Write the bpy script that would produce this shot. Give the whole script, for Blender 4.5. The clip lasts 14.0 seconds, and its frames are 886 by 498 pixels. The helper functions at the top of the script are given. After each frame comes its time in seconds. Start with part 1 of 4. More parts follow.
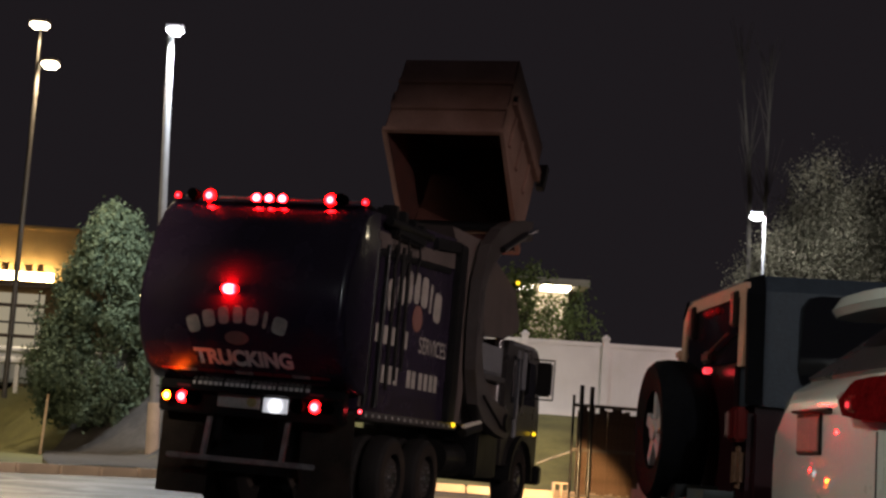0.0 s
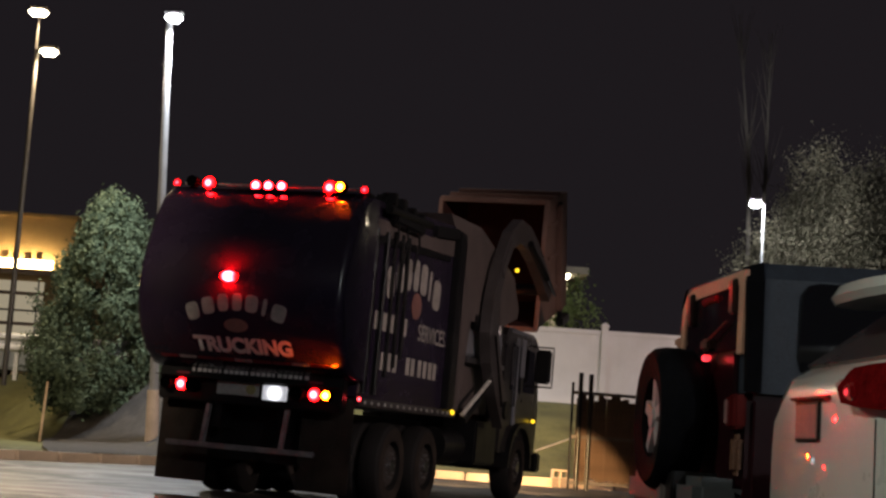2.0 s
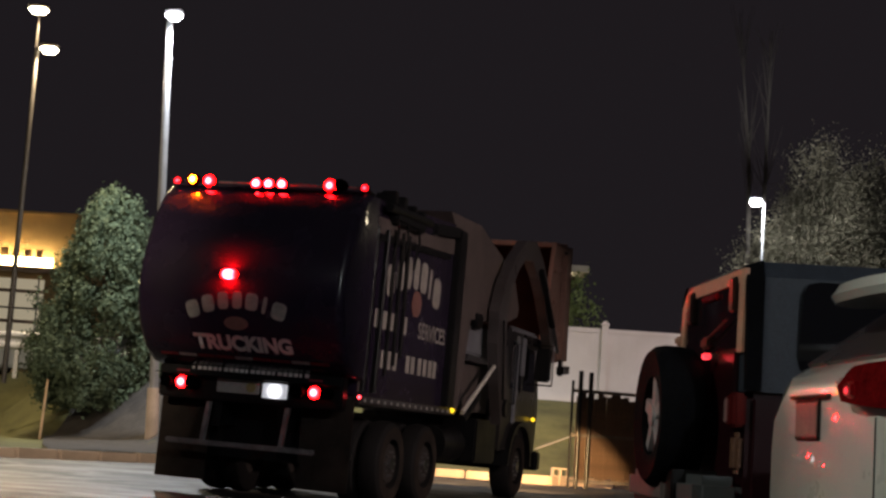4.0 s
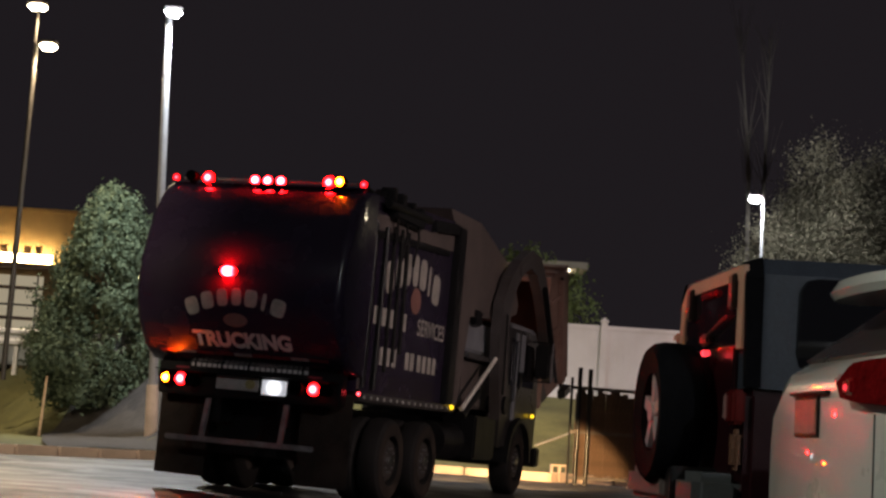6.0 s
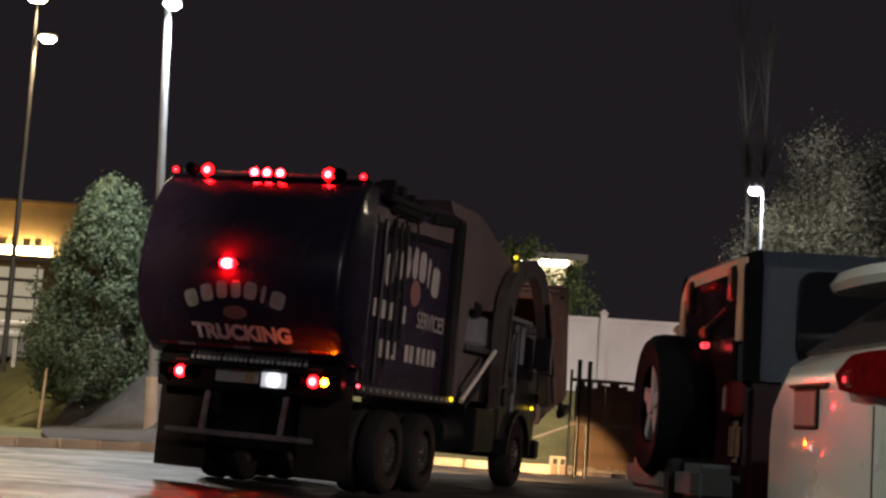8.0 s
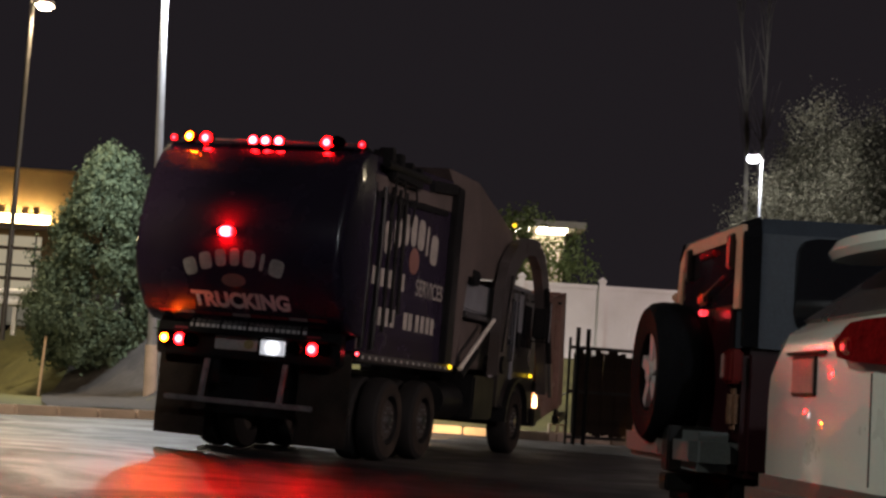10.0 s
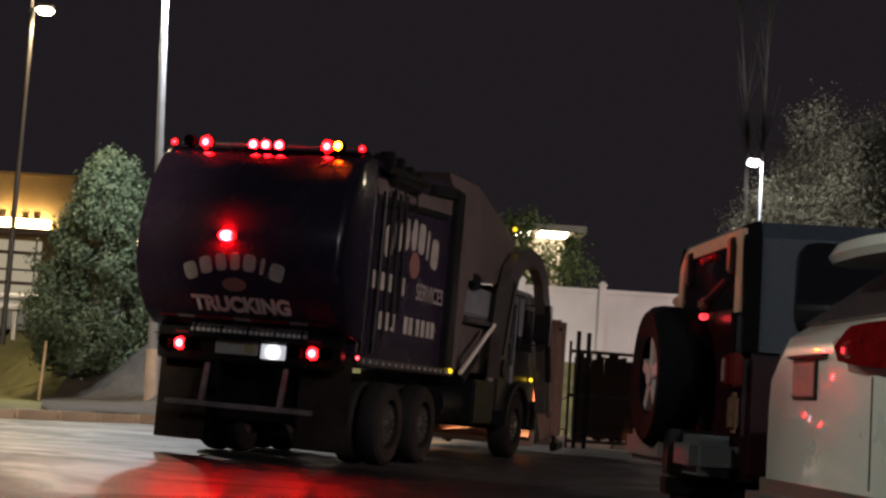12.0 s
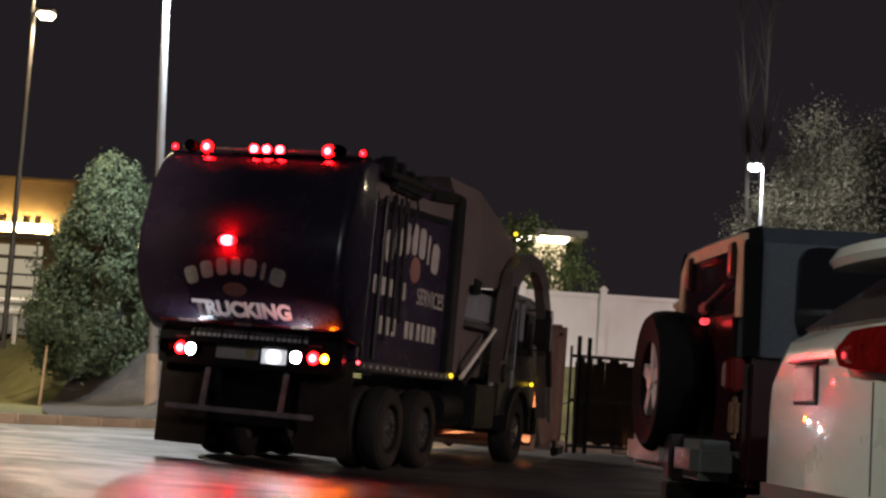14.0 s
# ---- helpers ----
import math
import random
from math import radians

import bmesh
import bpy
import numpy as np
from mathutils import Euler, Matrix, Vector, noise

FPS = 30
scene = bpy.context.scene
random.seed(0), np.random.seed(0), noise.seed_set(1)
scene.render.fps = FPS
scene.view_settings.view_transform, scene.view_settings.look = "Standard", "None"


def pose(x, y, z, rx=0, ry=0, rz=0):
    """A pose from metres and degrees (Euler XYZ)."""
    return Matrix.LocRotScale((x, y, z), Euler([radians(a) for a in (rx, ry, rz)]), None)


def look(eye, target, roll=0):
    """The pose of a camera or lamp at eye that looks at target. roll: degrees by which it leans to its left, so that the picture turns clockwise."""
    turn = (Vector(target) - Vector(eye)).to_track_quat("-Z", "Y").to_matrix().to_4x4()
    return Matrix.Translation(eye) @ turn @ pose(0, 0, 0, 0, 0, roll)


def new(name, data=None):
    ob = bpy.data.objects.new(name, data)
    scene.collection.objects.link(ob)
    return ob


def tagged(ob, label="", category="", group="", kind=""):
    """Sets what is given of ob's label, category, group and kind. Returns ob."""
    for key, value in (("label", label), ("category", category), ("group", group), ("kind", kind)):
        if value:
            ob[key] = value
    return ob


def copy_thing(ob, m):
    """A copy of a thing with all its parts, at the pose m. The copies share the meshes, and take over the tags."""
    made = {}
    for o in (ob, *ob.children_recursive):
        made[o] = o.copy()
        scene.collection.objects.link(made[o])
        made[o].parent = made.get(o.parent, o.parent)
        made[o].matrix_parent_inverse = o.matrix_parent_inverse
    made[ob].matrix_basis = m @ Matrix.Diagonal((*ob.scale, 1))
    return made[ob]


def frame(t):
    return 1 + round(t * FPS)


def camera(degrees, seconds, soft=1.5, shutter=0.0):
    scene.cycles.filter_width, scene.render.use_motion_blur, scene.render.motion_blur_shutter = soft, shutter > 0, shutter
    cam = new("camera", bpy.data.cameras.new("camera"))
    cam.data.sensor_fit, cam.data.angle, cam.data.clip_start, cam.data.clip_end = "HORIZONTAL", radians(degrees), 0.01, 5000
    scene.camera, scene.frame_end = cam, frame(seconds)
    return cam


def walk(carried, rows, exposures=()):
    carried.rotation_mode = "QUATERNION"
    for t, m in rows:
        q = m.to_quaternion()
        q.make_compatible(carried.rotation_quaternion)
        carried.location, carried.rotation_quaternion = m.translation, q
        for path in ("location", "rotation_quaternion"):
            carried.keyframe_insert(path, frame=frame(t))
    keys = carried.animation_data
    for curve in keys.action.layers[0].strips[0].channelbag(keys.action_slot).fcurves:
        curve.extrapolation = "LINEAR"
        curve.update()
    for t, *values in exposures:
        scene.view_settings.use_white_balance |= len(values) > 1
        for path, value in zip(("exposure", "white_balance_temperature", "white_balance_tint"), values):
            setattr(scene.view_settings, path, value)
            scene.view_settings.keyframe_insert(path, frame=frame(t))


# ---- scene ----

cam = camera(32.4, 14.0, soft=2.6)
EYE = (0.0, 0.0, 0.805)
TURNS = [
    (0.0, 97.739, -3.734, -0.447), (0.5, 97.599, -3.748, -0.428), (1.0, 97.436, -3.811, -0.476),
    (1.5, 97.276, -3.772, -0.481), (2.0, 97.272, -3.738, -0.478), (2.5, 97.246, -3.735, -0.475),
    (3.0, 97.217, -3.778, -0.476), (3.2, 97.214, -3.778, -0.477), (5.3, 97.156, -3.787, -0.482),
    (5.5, 97.147, -3.787, -0.482), (6.0, 97.083, -3.785, -0.507), (6.5, 96.836, -3.804, -0.511),
    (7.0, 96.629, -3.819, -0.552), (7.5, 96.67, -3.788, -0.556), (8.0, 96.79, -3.764, -0.525),
    (8.5, 96.517, -3.769, -0.544), (9.0, 95.762, -3.735, -0.58), (9.2, 95.603, -3.73, -0.578),
    (11.3, 95.582, -3.717, -0.561), (11.5, 95.624, -3.716, -0.561), (12.0, 95.736, -3.658, -0.549),
    (12.5, 95.728, -3.638, -0.525), (13.0, 95.785, -3.687, -0.507), (13.5, 95.881, -3.685, -0.526),
    (14.0, 95.911, -3.678, -0.523)]
walk(cam, [(t, pose(*EYE, rx, ry, rz)) for t, rx, ry, rz in TURNS], exposures=[(0.0, 0.0), (6.0, 0.08), (9.0, 0.16), (12.5, 0.2), (13.2, 0.3), (14.0, 0.3)])

# ---------------------------------------------------------------- light
world = bpy.data.worlds.new("night_sky")
scene.world = world
world.use_nodes = True
world.node_tree.nodes["Background"].inputs[0].default_value = (0.0118, 0.0096, 0.0115, 1)
world.node_tree.nodes["Background"].inputs[1].default_value = 1.0


def spot(name, eye, target, watts, colour, degrees=120, size=0.15, blend=0.5):
    d = bpy.data.lights.new(name, "SPOT")
    d.energy, d.color, d.spot_size, d.spot_blend, d.shadow_soft_size = watts, colour, radians(degrees), blend, size
    ob = new(name, d)
    ob.matrix_world = look(eye, target)
    return ob


WHITE_LED, WARM = (0.90, 0.95, 1.0), (1.0, 0.80, 0.52)


# ---------------------------------------------------------------- materials
def mat(name, colour, rough=0.6, metal=0.0, vary=0.25, scale=6.0, bump=0.15, fine=60.0, spec=0.5, coat=0.0, dirt=None, dirt_amount=0.4):
    m = bpy.data.materials.new(name)
    m.use_nodes = True
    n, l = m.node_tree.nodes, m.node_tree.links
    b = n["Principled BSDF"]
    tc = n.new("ShaderNodeTexCoord")
    big, small = n.new("ShaderNodeTexNoise"), n.new("ShaderNodeTexNoise")
    for q, s in ((big, scale), (small, fine)):
        q.inputs["Scale"].default_value = s
        q.inputs["Detail"].default_value = 5
        l.new(tc.outputs["Object"], q.inputs["Vector"])
    mix = n.new("ShaderNodeMix")
    mix.data_type = "RGBA"
    dark = [c * (1 - vary) for c in colour]
    lite = [min(1, c * (1 + vary)) for c in colour]
    mix.inputs[6].default_value, mix.inputs[7].default_value = (*dark, 1), (*lite, 1)
    add = n.new("ShaderNodeMath")
    add.operation = "MULTIPLY_ADD"
    add.inputs[1].default_value, add.inputs[2].default_value = 0.5, 0.0
    l.new(small.outputs["Fac"], add.inputs[0])
    half = n.new("ShaderNodeMath")
    half.operation = "MULTIPLY_ADD"
    half.inputs[1].default_value = 0.5
    l.new(big.outputs["Fac"], half.inputs[0])
    l.new(add.outputs[0], half.inputs[2])
    ramp = n.new("ShaderNodeMapRange")
    ramp.inputs[1].default_value, ramp.inputs[2].default_value = 0.35, 0.65
    l.new(half.outputs[0], ramp.inputs[0])
    l.new(ramp.outputs[0], mix.inputs[0])
    last = mix.outputs[2]
    if dirt:
        d = n.new("ShaderNodeTexNoise")
        d.inputs["Scale"].default_value, d.inputs["Detail"].default_value = scale * 0.4, 8
        l.new(tc.outputs["Object"], d.inputs["Vector"])
        r2 = n.new("ShaderNodeMapRange")
        r2.inputs[1].default_value, r2.inputs[2].default_value, r2.inputs[4].default_value = 0.48, 0.7, dirt_amount
        l.new(d.outputs["Fac"], r2.inputs[0])
        m2 = n.new("ShaderNodeMix")
        m2.data_type = "RGBA"
        m2.inputs[7].default_value = (*dirt, 1)
        l.new(r2.outputs[0], m2.inputs[0])
        l.new(last, m2.inputs[6])
        last = m2.outputs[2]
    l.new(last, b.inputs["Base Color"])
    rr = n.new("ShaderNodeMapRange")
    rr.inputs[3].default_value, rr.inputs[4].default_value = max(0.02, rough - 0.1), min(1, rough + 0.1)
    l.new(big.outputs["Fac"], rr.inputs[0])
    l.new(rr.outputs[0], b.inputs["Roughness"])
    b.inputs["Metallic"].default_value = metal
    b.inputs["Specular IOR Level"].default_value = spec
    b.inputs["Coat Weight"].default_value = coat
    if bump:
        bp = n.new("ShaderNodeBump")
        bp.inputs["Strength"].default_value, bp.inputs["Distance"].default_value = bump, 0.02
        l.new(half.outputs[0], bp.inputs["Height"])
        l.new(bp.outputs[0], b.inputs["Normal"])
    return m


def leaf_mat(name, a, b_):
    m = mat(name, a, 0.85, vary=0.0, bump=0, spec=0.12)
    n, l = m.node_tree.nodes, m.node_tree.links
    g = n.new("ShaderNodeNewGeometry")
    mix = n.new("ShaderNodeMix")
    mix.data_type = "RGBA"
    mix.inputs[6].default_value, mix.inputs[7].default_value = (*a, 1), (*b_, 1)
    l.new(g.outputs["Random Per Island"], mix.inputs[0])
    l.new(mix.outputs[2], n["Principled BSDF"].inputs["Base Color"])
    return m


def glow(name, colour, strength, core=0.0, reach=0.06):
    """A lamp lens, brighter at the middle where the bulb sits; the number plate borrows it."""
    m = bpy.data.materials.new(name)
    m.use_nodes = True
    n, l = m.node_tree.nodes, m.node_tree.links
    b = n["Principled BSDF"]
    b.inputs["Base Color"].default_value = (*[c * 0.5 for c in colour], 1)
    b.inputs["Roughness"].default_value = 0.25
    b.inputs["Emission Color"].default_value = (*colour, 1)
    b.inputs["Emission Strength"].default_value = strength
    if core:
        tc = n.new("ShaderNodeTexCoord")
        ln = n.new("ShaderNodeVectorMath")
        ln.operation = "LENGTH"
        l.new(tc.outputs["Object"], ln.inputs[0])
        r = n.new("ShaderNodeMapRange")
        r.interpolation_type = "SMOOTHSTEP"
        r.inputs[1].default_value, r.inputs[2].default_value = reach, 0.0
        r.inputs[3].default_value, r.inputs[4].default_value = strength, core
        l.new(ln.outputs["Value"], r.inputs[0])
        l.new(r.outputs[0], b.inputs["Emission Strength"])
    return m


def glass(name, colour, rough=0.05):
    m = bpy.data.materials.new(name)
    m.use_nodes = True
    b = m.node_tree.nodes["Principled BSDF"]
    b.inputs["Base Color"].default_value = (*colour, 1)
    b.inputs["Roughness"].default_value = rough
    b.inputs["Specular IOR Level"].default_value = 0.6
    return m


def worn_asphalt():
    m = mat("asphalt", (0.042, 0.039, 0.037), 0.5, vary=0.6, scale=2.0, bump=0.7, fine=18, spec=0.4, dirt=(0.085, 0.075, 0.068), dirt_amount=0.8)
    n, l = m.node_tree.nodes, m.node_tree.links
    b = n["Principled BSDF"]
    tc = n.new("ShaderNodeTexCoord")
    wear = n.new("ShaderNodeTexNoise")
    wear.inputs["Scale"].default_value, wear.inputs["Detail"].default_value, wear.inputs["Distortion"].default_value = 0.55, 6, 1.6
    l.new(tc.outputs["Object"], wear.inputs["Vector"])
    r = n.new("ShaderNodeMapRange")
    r.inputs[1].default_value, r.inputs[2].default_value, r.inputs[3].default_value, r.inputs[4].default_value = 0.40, 0.60, 0.42, 0.62
    l.new(wear.outputs["Fac"], r.inputs[0])
    l.new(r.outputs[0], b.inputs["Roughness"])
    crack = n.new("ShaderNodeTexVoronoi")
    crack.feature = "DISTANCE_TO_EDGE"
    crack.inputs["Scale"].default_value = 0.45
    bent = n.new("ShaderNodeVectorMath")
    bent.operation = "ADD"
    l.new(tc.outputs["Object"], bent.inputs[0])
    l.new(wear.outputs["Color"], bent.inputs[1])
    l.new(bent.outputs[0], crack.inputs["Vector"])
    seam = n.new("ShaderNodeMapRange")
    seam.inputs[1].default_value, seam.inputs[2].default_value = 0.0, 0.015
    l.new(crack.outputs["Distance"], seam.inputs[0])
    mix = n.new("ShaderNodeMix")
    mix.data_type = "RGBA"
    mix.inputs[6].default_value = (0.022, 0.020, 0.020, 1)
    l.new(seam.outputs[0], mix.inputs[0])
    l.new(b.inputs["Base Color"].links[0].from_socket, mix.inputs[7])
    l.new(mix.outputs[2], b.inputs["Base Color"])
    return m


asphalt = worn_asphalt()
concrete = mat("concrete", (0.58, 0.46, 0.37), 0.85, vary=0.25, scale=2, bump=0.3, dirt=(0.2, 0.18, 0.16))
grass = mat("grass", (0.135, 0.128, 0.045), 0.9, vary=0.5, scale=1.2, bump=0.8, fine=30, dirt=(0.13, 0.12, 0.05))
mulch = mat("mulch", (0.06, 0.052, 0.047), 0.95, vary=0.5, scale=4, bump=1.0, fine=40)
navy = mat("navy_paint", (0.025, 0.016, 0.036), 0.26, vary=0.25, scale=2, bump=0.05, coat=0.4, dirt=(0.045, 0.034, 0.040))
black_paint = mat("black_paint", (0.007, 0.007, 0.0075), 0.35, vary=0.3, scale=4, bump=0.1, dirt=(0.015, 0.013, 0.012))
grey_paint = mat("grey_paint", (0.145, 0.115, 0.108), 0.55, vary=0.25, scale=3, bump=0.12, dirt=(0.05, 0.045, 0.04))
white_paint = mat("cab_paint", (0.020, 0.018, 0.019), 0.3, vary=0.15, scale=3, bump=0.05, dirt=(0.06, 0.055, 0.05))
rubber = mat("rubber", (0.011, 0.010, 0.010), 0.75, vary=0.3, scale=8, bump=0.3, spec=0.3, dirt=(0.024, 0.021, 0.018))
truck_rubber = mat("dusty_rubber", (0.030, 0.023, 0.019), 0.85, vary=0.4, scale=5, bump=0.3, spec=0.2, dirt=(0.060, 0.045, 0.034), dirt_amount=0.6)
sill_steel = mat("sill_steel", (0.10, 0.09, 0.088), 0.5, 0.4, vary=0.4, scale=6, bump=0.2, dirt=(0.04, 0.032, 0.028))
step_steel = mat("worn_step_steel", (0.34, 0.31, 0.31), 0.4, 0.35, vary=0.4, scale=7, bump=0.2, dirt=(0.06, 0.05, 0.05), dirt_amount=0.5)
tag_paint = mat("yellow_tag_enamel", (0.42, 0.36, 0.16), 0.5, vary=0.2, scale=20, bump=0)
guard_paint = mat("pale_grey_panel", (0.26, 0.27, 0.30), 0.5, vary=0.2, scale=3, bump=0.08, dirt=(0.12, 0.11, 0.1))
arm_paint = mat("arm_paint", (0.075, 0.066, 0.066), 0.36, vary=0.35, scale=3, bump=0.15, dirt=(0.06, 0.045, 0.035), dirt_amount=0.5)
rim_paint = mat("rim_paint", (0.045, 0.037, 0.033), 0.6, vary=0.3, scale=8, bump=0.15)
steel = mat("steel", (0.42, 0.41, 0.42), 0.35, 0.9, vary=0.2, scale=6, bump=0.1)
ram_steel = mat("bright_ram_steel", (0.86, 0.80, 0.72), 0.35, 0.1, vary=0.2, scale=8, bump=0.05)
chrome = mat("chrome", (0.7, 0.7, 0.72), 0.15, 1.0, vary=0.1, scale=6, bump=0.03)
lettering = mat("lettering_vinyl", (0.78, 0.72, 0.70), 0.5, vary=0.15, scale=5, bump=0.02, dirt=(0.45, 0.40, 0.38))
rust_box = mat("brown_dumpster_paint", (0.32, 0.20, 0.165), 0.6, vary=0.3, scale=1.5, bump=0.25, dirt=(0.13, 0.055, 0.03), dirt_amount=0.7)
# shade inside the dumpster, put into a dark red colour
inside_shade = mat("dumpster_inside_shade", (0.055, 0.016, 0.012), 0.9, vary=0.4, scale=3, bump=0.4)
vinyl = mat("white_vinyl", (0.74, 0.72, 0.72), 0.45, vary=0.06, scale=1.5, bump=0.03, dirt=(0.5, 0.47, 0.44), dirt_amount=0.35)
maroon = mat("maroon_car_paint", (0.020, 0.004, 0.006), 0.3, vary=0.15, scale=3, bump=0.02, coat=0.3)
hardtop = mat("black_hardtop", (0.028, 0.034, 0.046), 0.55, spec=0.35, vary=0.2, scale=8, bump=0.15)
white_car = mat("white_car_paint", (0.64, 0.67, 0.62), 0.30, vary=0.04, scale=2, bump=0.0, coat=1.0)
dark_glass = glass("tinted_glass", (0.008, 0.008, 0.010))
galv = mat("galvanised_steel", (0.45, 0.45, 0.46), 0.45, 0.7, vary=0.2, scale=5, bump=0.1)
pole_grey = mat("pole_paint", (0.24, 0.24, 0.25), 0.5, vary=0.12, scale=4, bump=0.1)
bronze = mat("bronze_pole_paint", (0.05, 0.042, 0.035), 0.55, vary=0.2, scale=4, bump=0.1)
stucco = mat("tan_stucco", (0.50, 0.36, 0.18), 0.9, vary=0.1, scale=2, bump=0.3)
stucco_far = mat("beige_siding", (0.42, 0.36, 0.28), 0.85, vary=0.12, scale=2, bump=0.2)
wood = mat("stake_wood", (0.66, 0.47, 0.28), 0.8, vary=0.3, scale=8, bump=0.3)
bark = mat("bark", (0.10, 0.085, 0.07), 0.9, vary=0.4, scale=5, bump=0.8)
conifer_leaf = leaf_mat("conifer_foliage", (0.052, 0.074, 0.046), (0.112, 0.145, 0.090))
oak_leaf = leaf_mat("broadleaf_foliage", (0.085, 0.075, 0.05), (0.17, 0.15, 0.105))
young_leaf = leaf_mat("young_tree_foliage", (0.12, 0.16, 0.05), (0.26, 0.30, 0.12))
red_lens = glow("red_lamp_glow", (1.0, 0.0016, 0.0024), 22.0, 4300.0, 0.058)
red_brake = glow("red_brake_lamp_glow", (1.0, 0.0050, 0.0068), 14.0, 1400.0, 0.060)
red_wide = glow("red_stop_lamp_glow", (1.0, 0.0016, 0.0024), 20.0, 3600.0, 0.095)
red_small = glow("red_high_lamp_glow", (1.0, 0.045, 0.06), 1.5, 24.0, 0.026)
red_dim = glow("red_marker_glow", (1.0, 0.006, 0.010), 3.0, 190.0, 0.032)
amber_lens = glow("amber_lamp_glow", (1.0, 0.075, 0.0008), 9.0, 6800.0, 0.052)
beacon_glow = glow("beacon_glow", (1.0, 0.20, 0.03), 60.0)
yellow_marker = glow("yellow_marker_glow", (1.0, 0.62, 0.02), 2.0)
reverse_lens = glow("reverse_lamp_glow", (0.80, 0.88, 1.0), 160.0, 1500.0, 0.06)
# stands in for a plate lamp: the plate itself emits, most at its middle
plate_glow = glow("lit_plate_glow", (0.92, 0.93, 1.0), 0.45, 3.2, 0.13)
led_lens = glow("white_street_lamp_glow", (0.95, 0.97, 1.0), 30.0)
warm_lens = glow("warm_street_lamp_glow", (1.0, 0.84, 0.58), 22.0)
sign_glow = glow("sign_glow", (1.0, 0.76, 0.36), 30.0)
shop_glow = glow("shop_window_glow", (1.0, 0.86, 0.60), 0.30)
soffit_glow = glow("soffit_light_glow", (1.0, 0.90, 0.66), 14.0)
red_plastic = mat("red_lens_plastic", (0.32, 0.009, 0.012), 0.15, vary=0.1, bump=0, coat=0.5)
plate_paint = mat("plate_enamel", (0.5, 0.48, 0.45), 0.4, vary=0.15, scale=20, bump=0.05)


# ---------------------------------------------------------------- building blocks
def box(bm, x0, x1, y0, y1, z0, z1, m=None, bevel=0.0):
    made = bmesh.ops.create_cube(bm, size=1)["verts"]
    for v in made:
        v.co = Vector((x0 if v.co.x < 0 else x1, y0 if v.co.y < 0 else y1, z0 if v.co.z < 0 else z1))
    if bevel:
        es = list({e for v in made for e in v.link_edges})
        made = [v for v in bmesh.ops.bevel(bm, geom=es, offset=bevel, segments=2, affect="EDGES")["verts"]]
    if m is not None:
        bmesh.ops.transform(bm, matrix=m, verts=list(made))
    return bm


def rod(bm, a, b, r0, r1=None, seg=12, caps=True):
    a, b = Vector(a), Vector(b)
    q = (b - a).to_track_quat("Z", "Y").to_matrix().to_4x4()
    bmesh.ops.create_cone(bm, cap_ends=caps, segments=seg, radius1=r0, radius2=r0 if r1 is None else r1, depth=(b - a).length,
                          matrix=Matrix.Translation((a + b) / 2) @ q)
    return bm


def prism(bm, pts, x0, x1):
    """A side profile of (y, z) points, drawn out from x0 to x1."""
    lo = [bm.verts.new((x0, y, z)) for y, z in pts]
    hi = [bm.verts.new((x1, y, z)) for y, z in pts]
    k = len(pts)
    for i in range(k):
        bm.faces.new((lo[i], lo[(i + 1) % k], hi[(i + 1) % k], hi[i]))
    bm.faces.new(list(reversed(lo)))
    bm.faces.new(hi)
    bmesh.ops.recalc_face_normals(bm, faces=bm.faces)
    return bm


def ring_band(bm, outer, inner, x0, x1):
    """A closed band between two outlines of (y, z) points of one length, from x0 to x1 (a strip that is open in the middle)."""
    k = len(outer)
    vs = [[bm.verts.new((x, y, z)) for y, z in line] for x in (x0, x1) for line in (outer, inner)]
    o0, i0, o1, i1 = vs
    for i in range(k - 1):
        bm.faces.new((o0[i], o0[i + 1], i0[i + 1], i0[i]))
        bm.faces.new((o1[i], i1[i], i1[i + 1], o1[i + 1]))
        bm.faces.new((o0[i], o1[i], o1[i + 1], o0[i + 1]))
        bm.faces.new((i0[i], i0[i + 1], i1[i + 1], i1[i]))
    for i in (0, k - 1):
        bm.faces.new((o0[i], i0[i], i1[i], o1[i]))
    bmesh.ops.recalc_face_normals(bm, faces=bm.faces)
    return bm


def loft(bm, rings):
    vs = [[bm.verts.new(p) for p in ring] for ring in rings]
    k = len(vs[0])
    for a, b in zip(vs, vs[1:]):
        for i in range(k):
            bm.faces.new((a[i], a[(i + 1) % k], b[(i + 1) % k], b[i]))
    bm.faces.new(list(reversed(vs[0])))
    bm.faces.new(vs[-1])
    bmesh.ops.recalc_face_normals(bm, faces=bm.faces)
    return bm


def part(name, bm, material, parent=None, label="", smooth=False):
    me = bpy.data.meshes.new(name)
    bm.to_mesh(me)
    bm.free()
    me.materials.append(material)
    if smooth:
        me.shade_smooth()
        me.set_sharp_from_angle(angle=radians(35))
    ob = new(name, me)
    if parent:
        ob.parent = parent
    if label:
        tagged(ob, label)
    return ob


def B():
    return bmesh.new()


def thing(name, m, label, category, group="", kind=""):
    ob = new(name)
    ob.empty_display_size = 0.2
    ob.matrix_world = m
    return tagged(ob, label, category, group, kind)


def centred(name, bm, at, material, parent, label="", smooth=False):
    """A part whose own origin lies at its middle."""
    ob = part(name, bm, material, parent, label, smooth)
    ob.location = at
    return ob


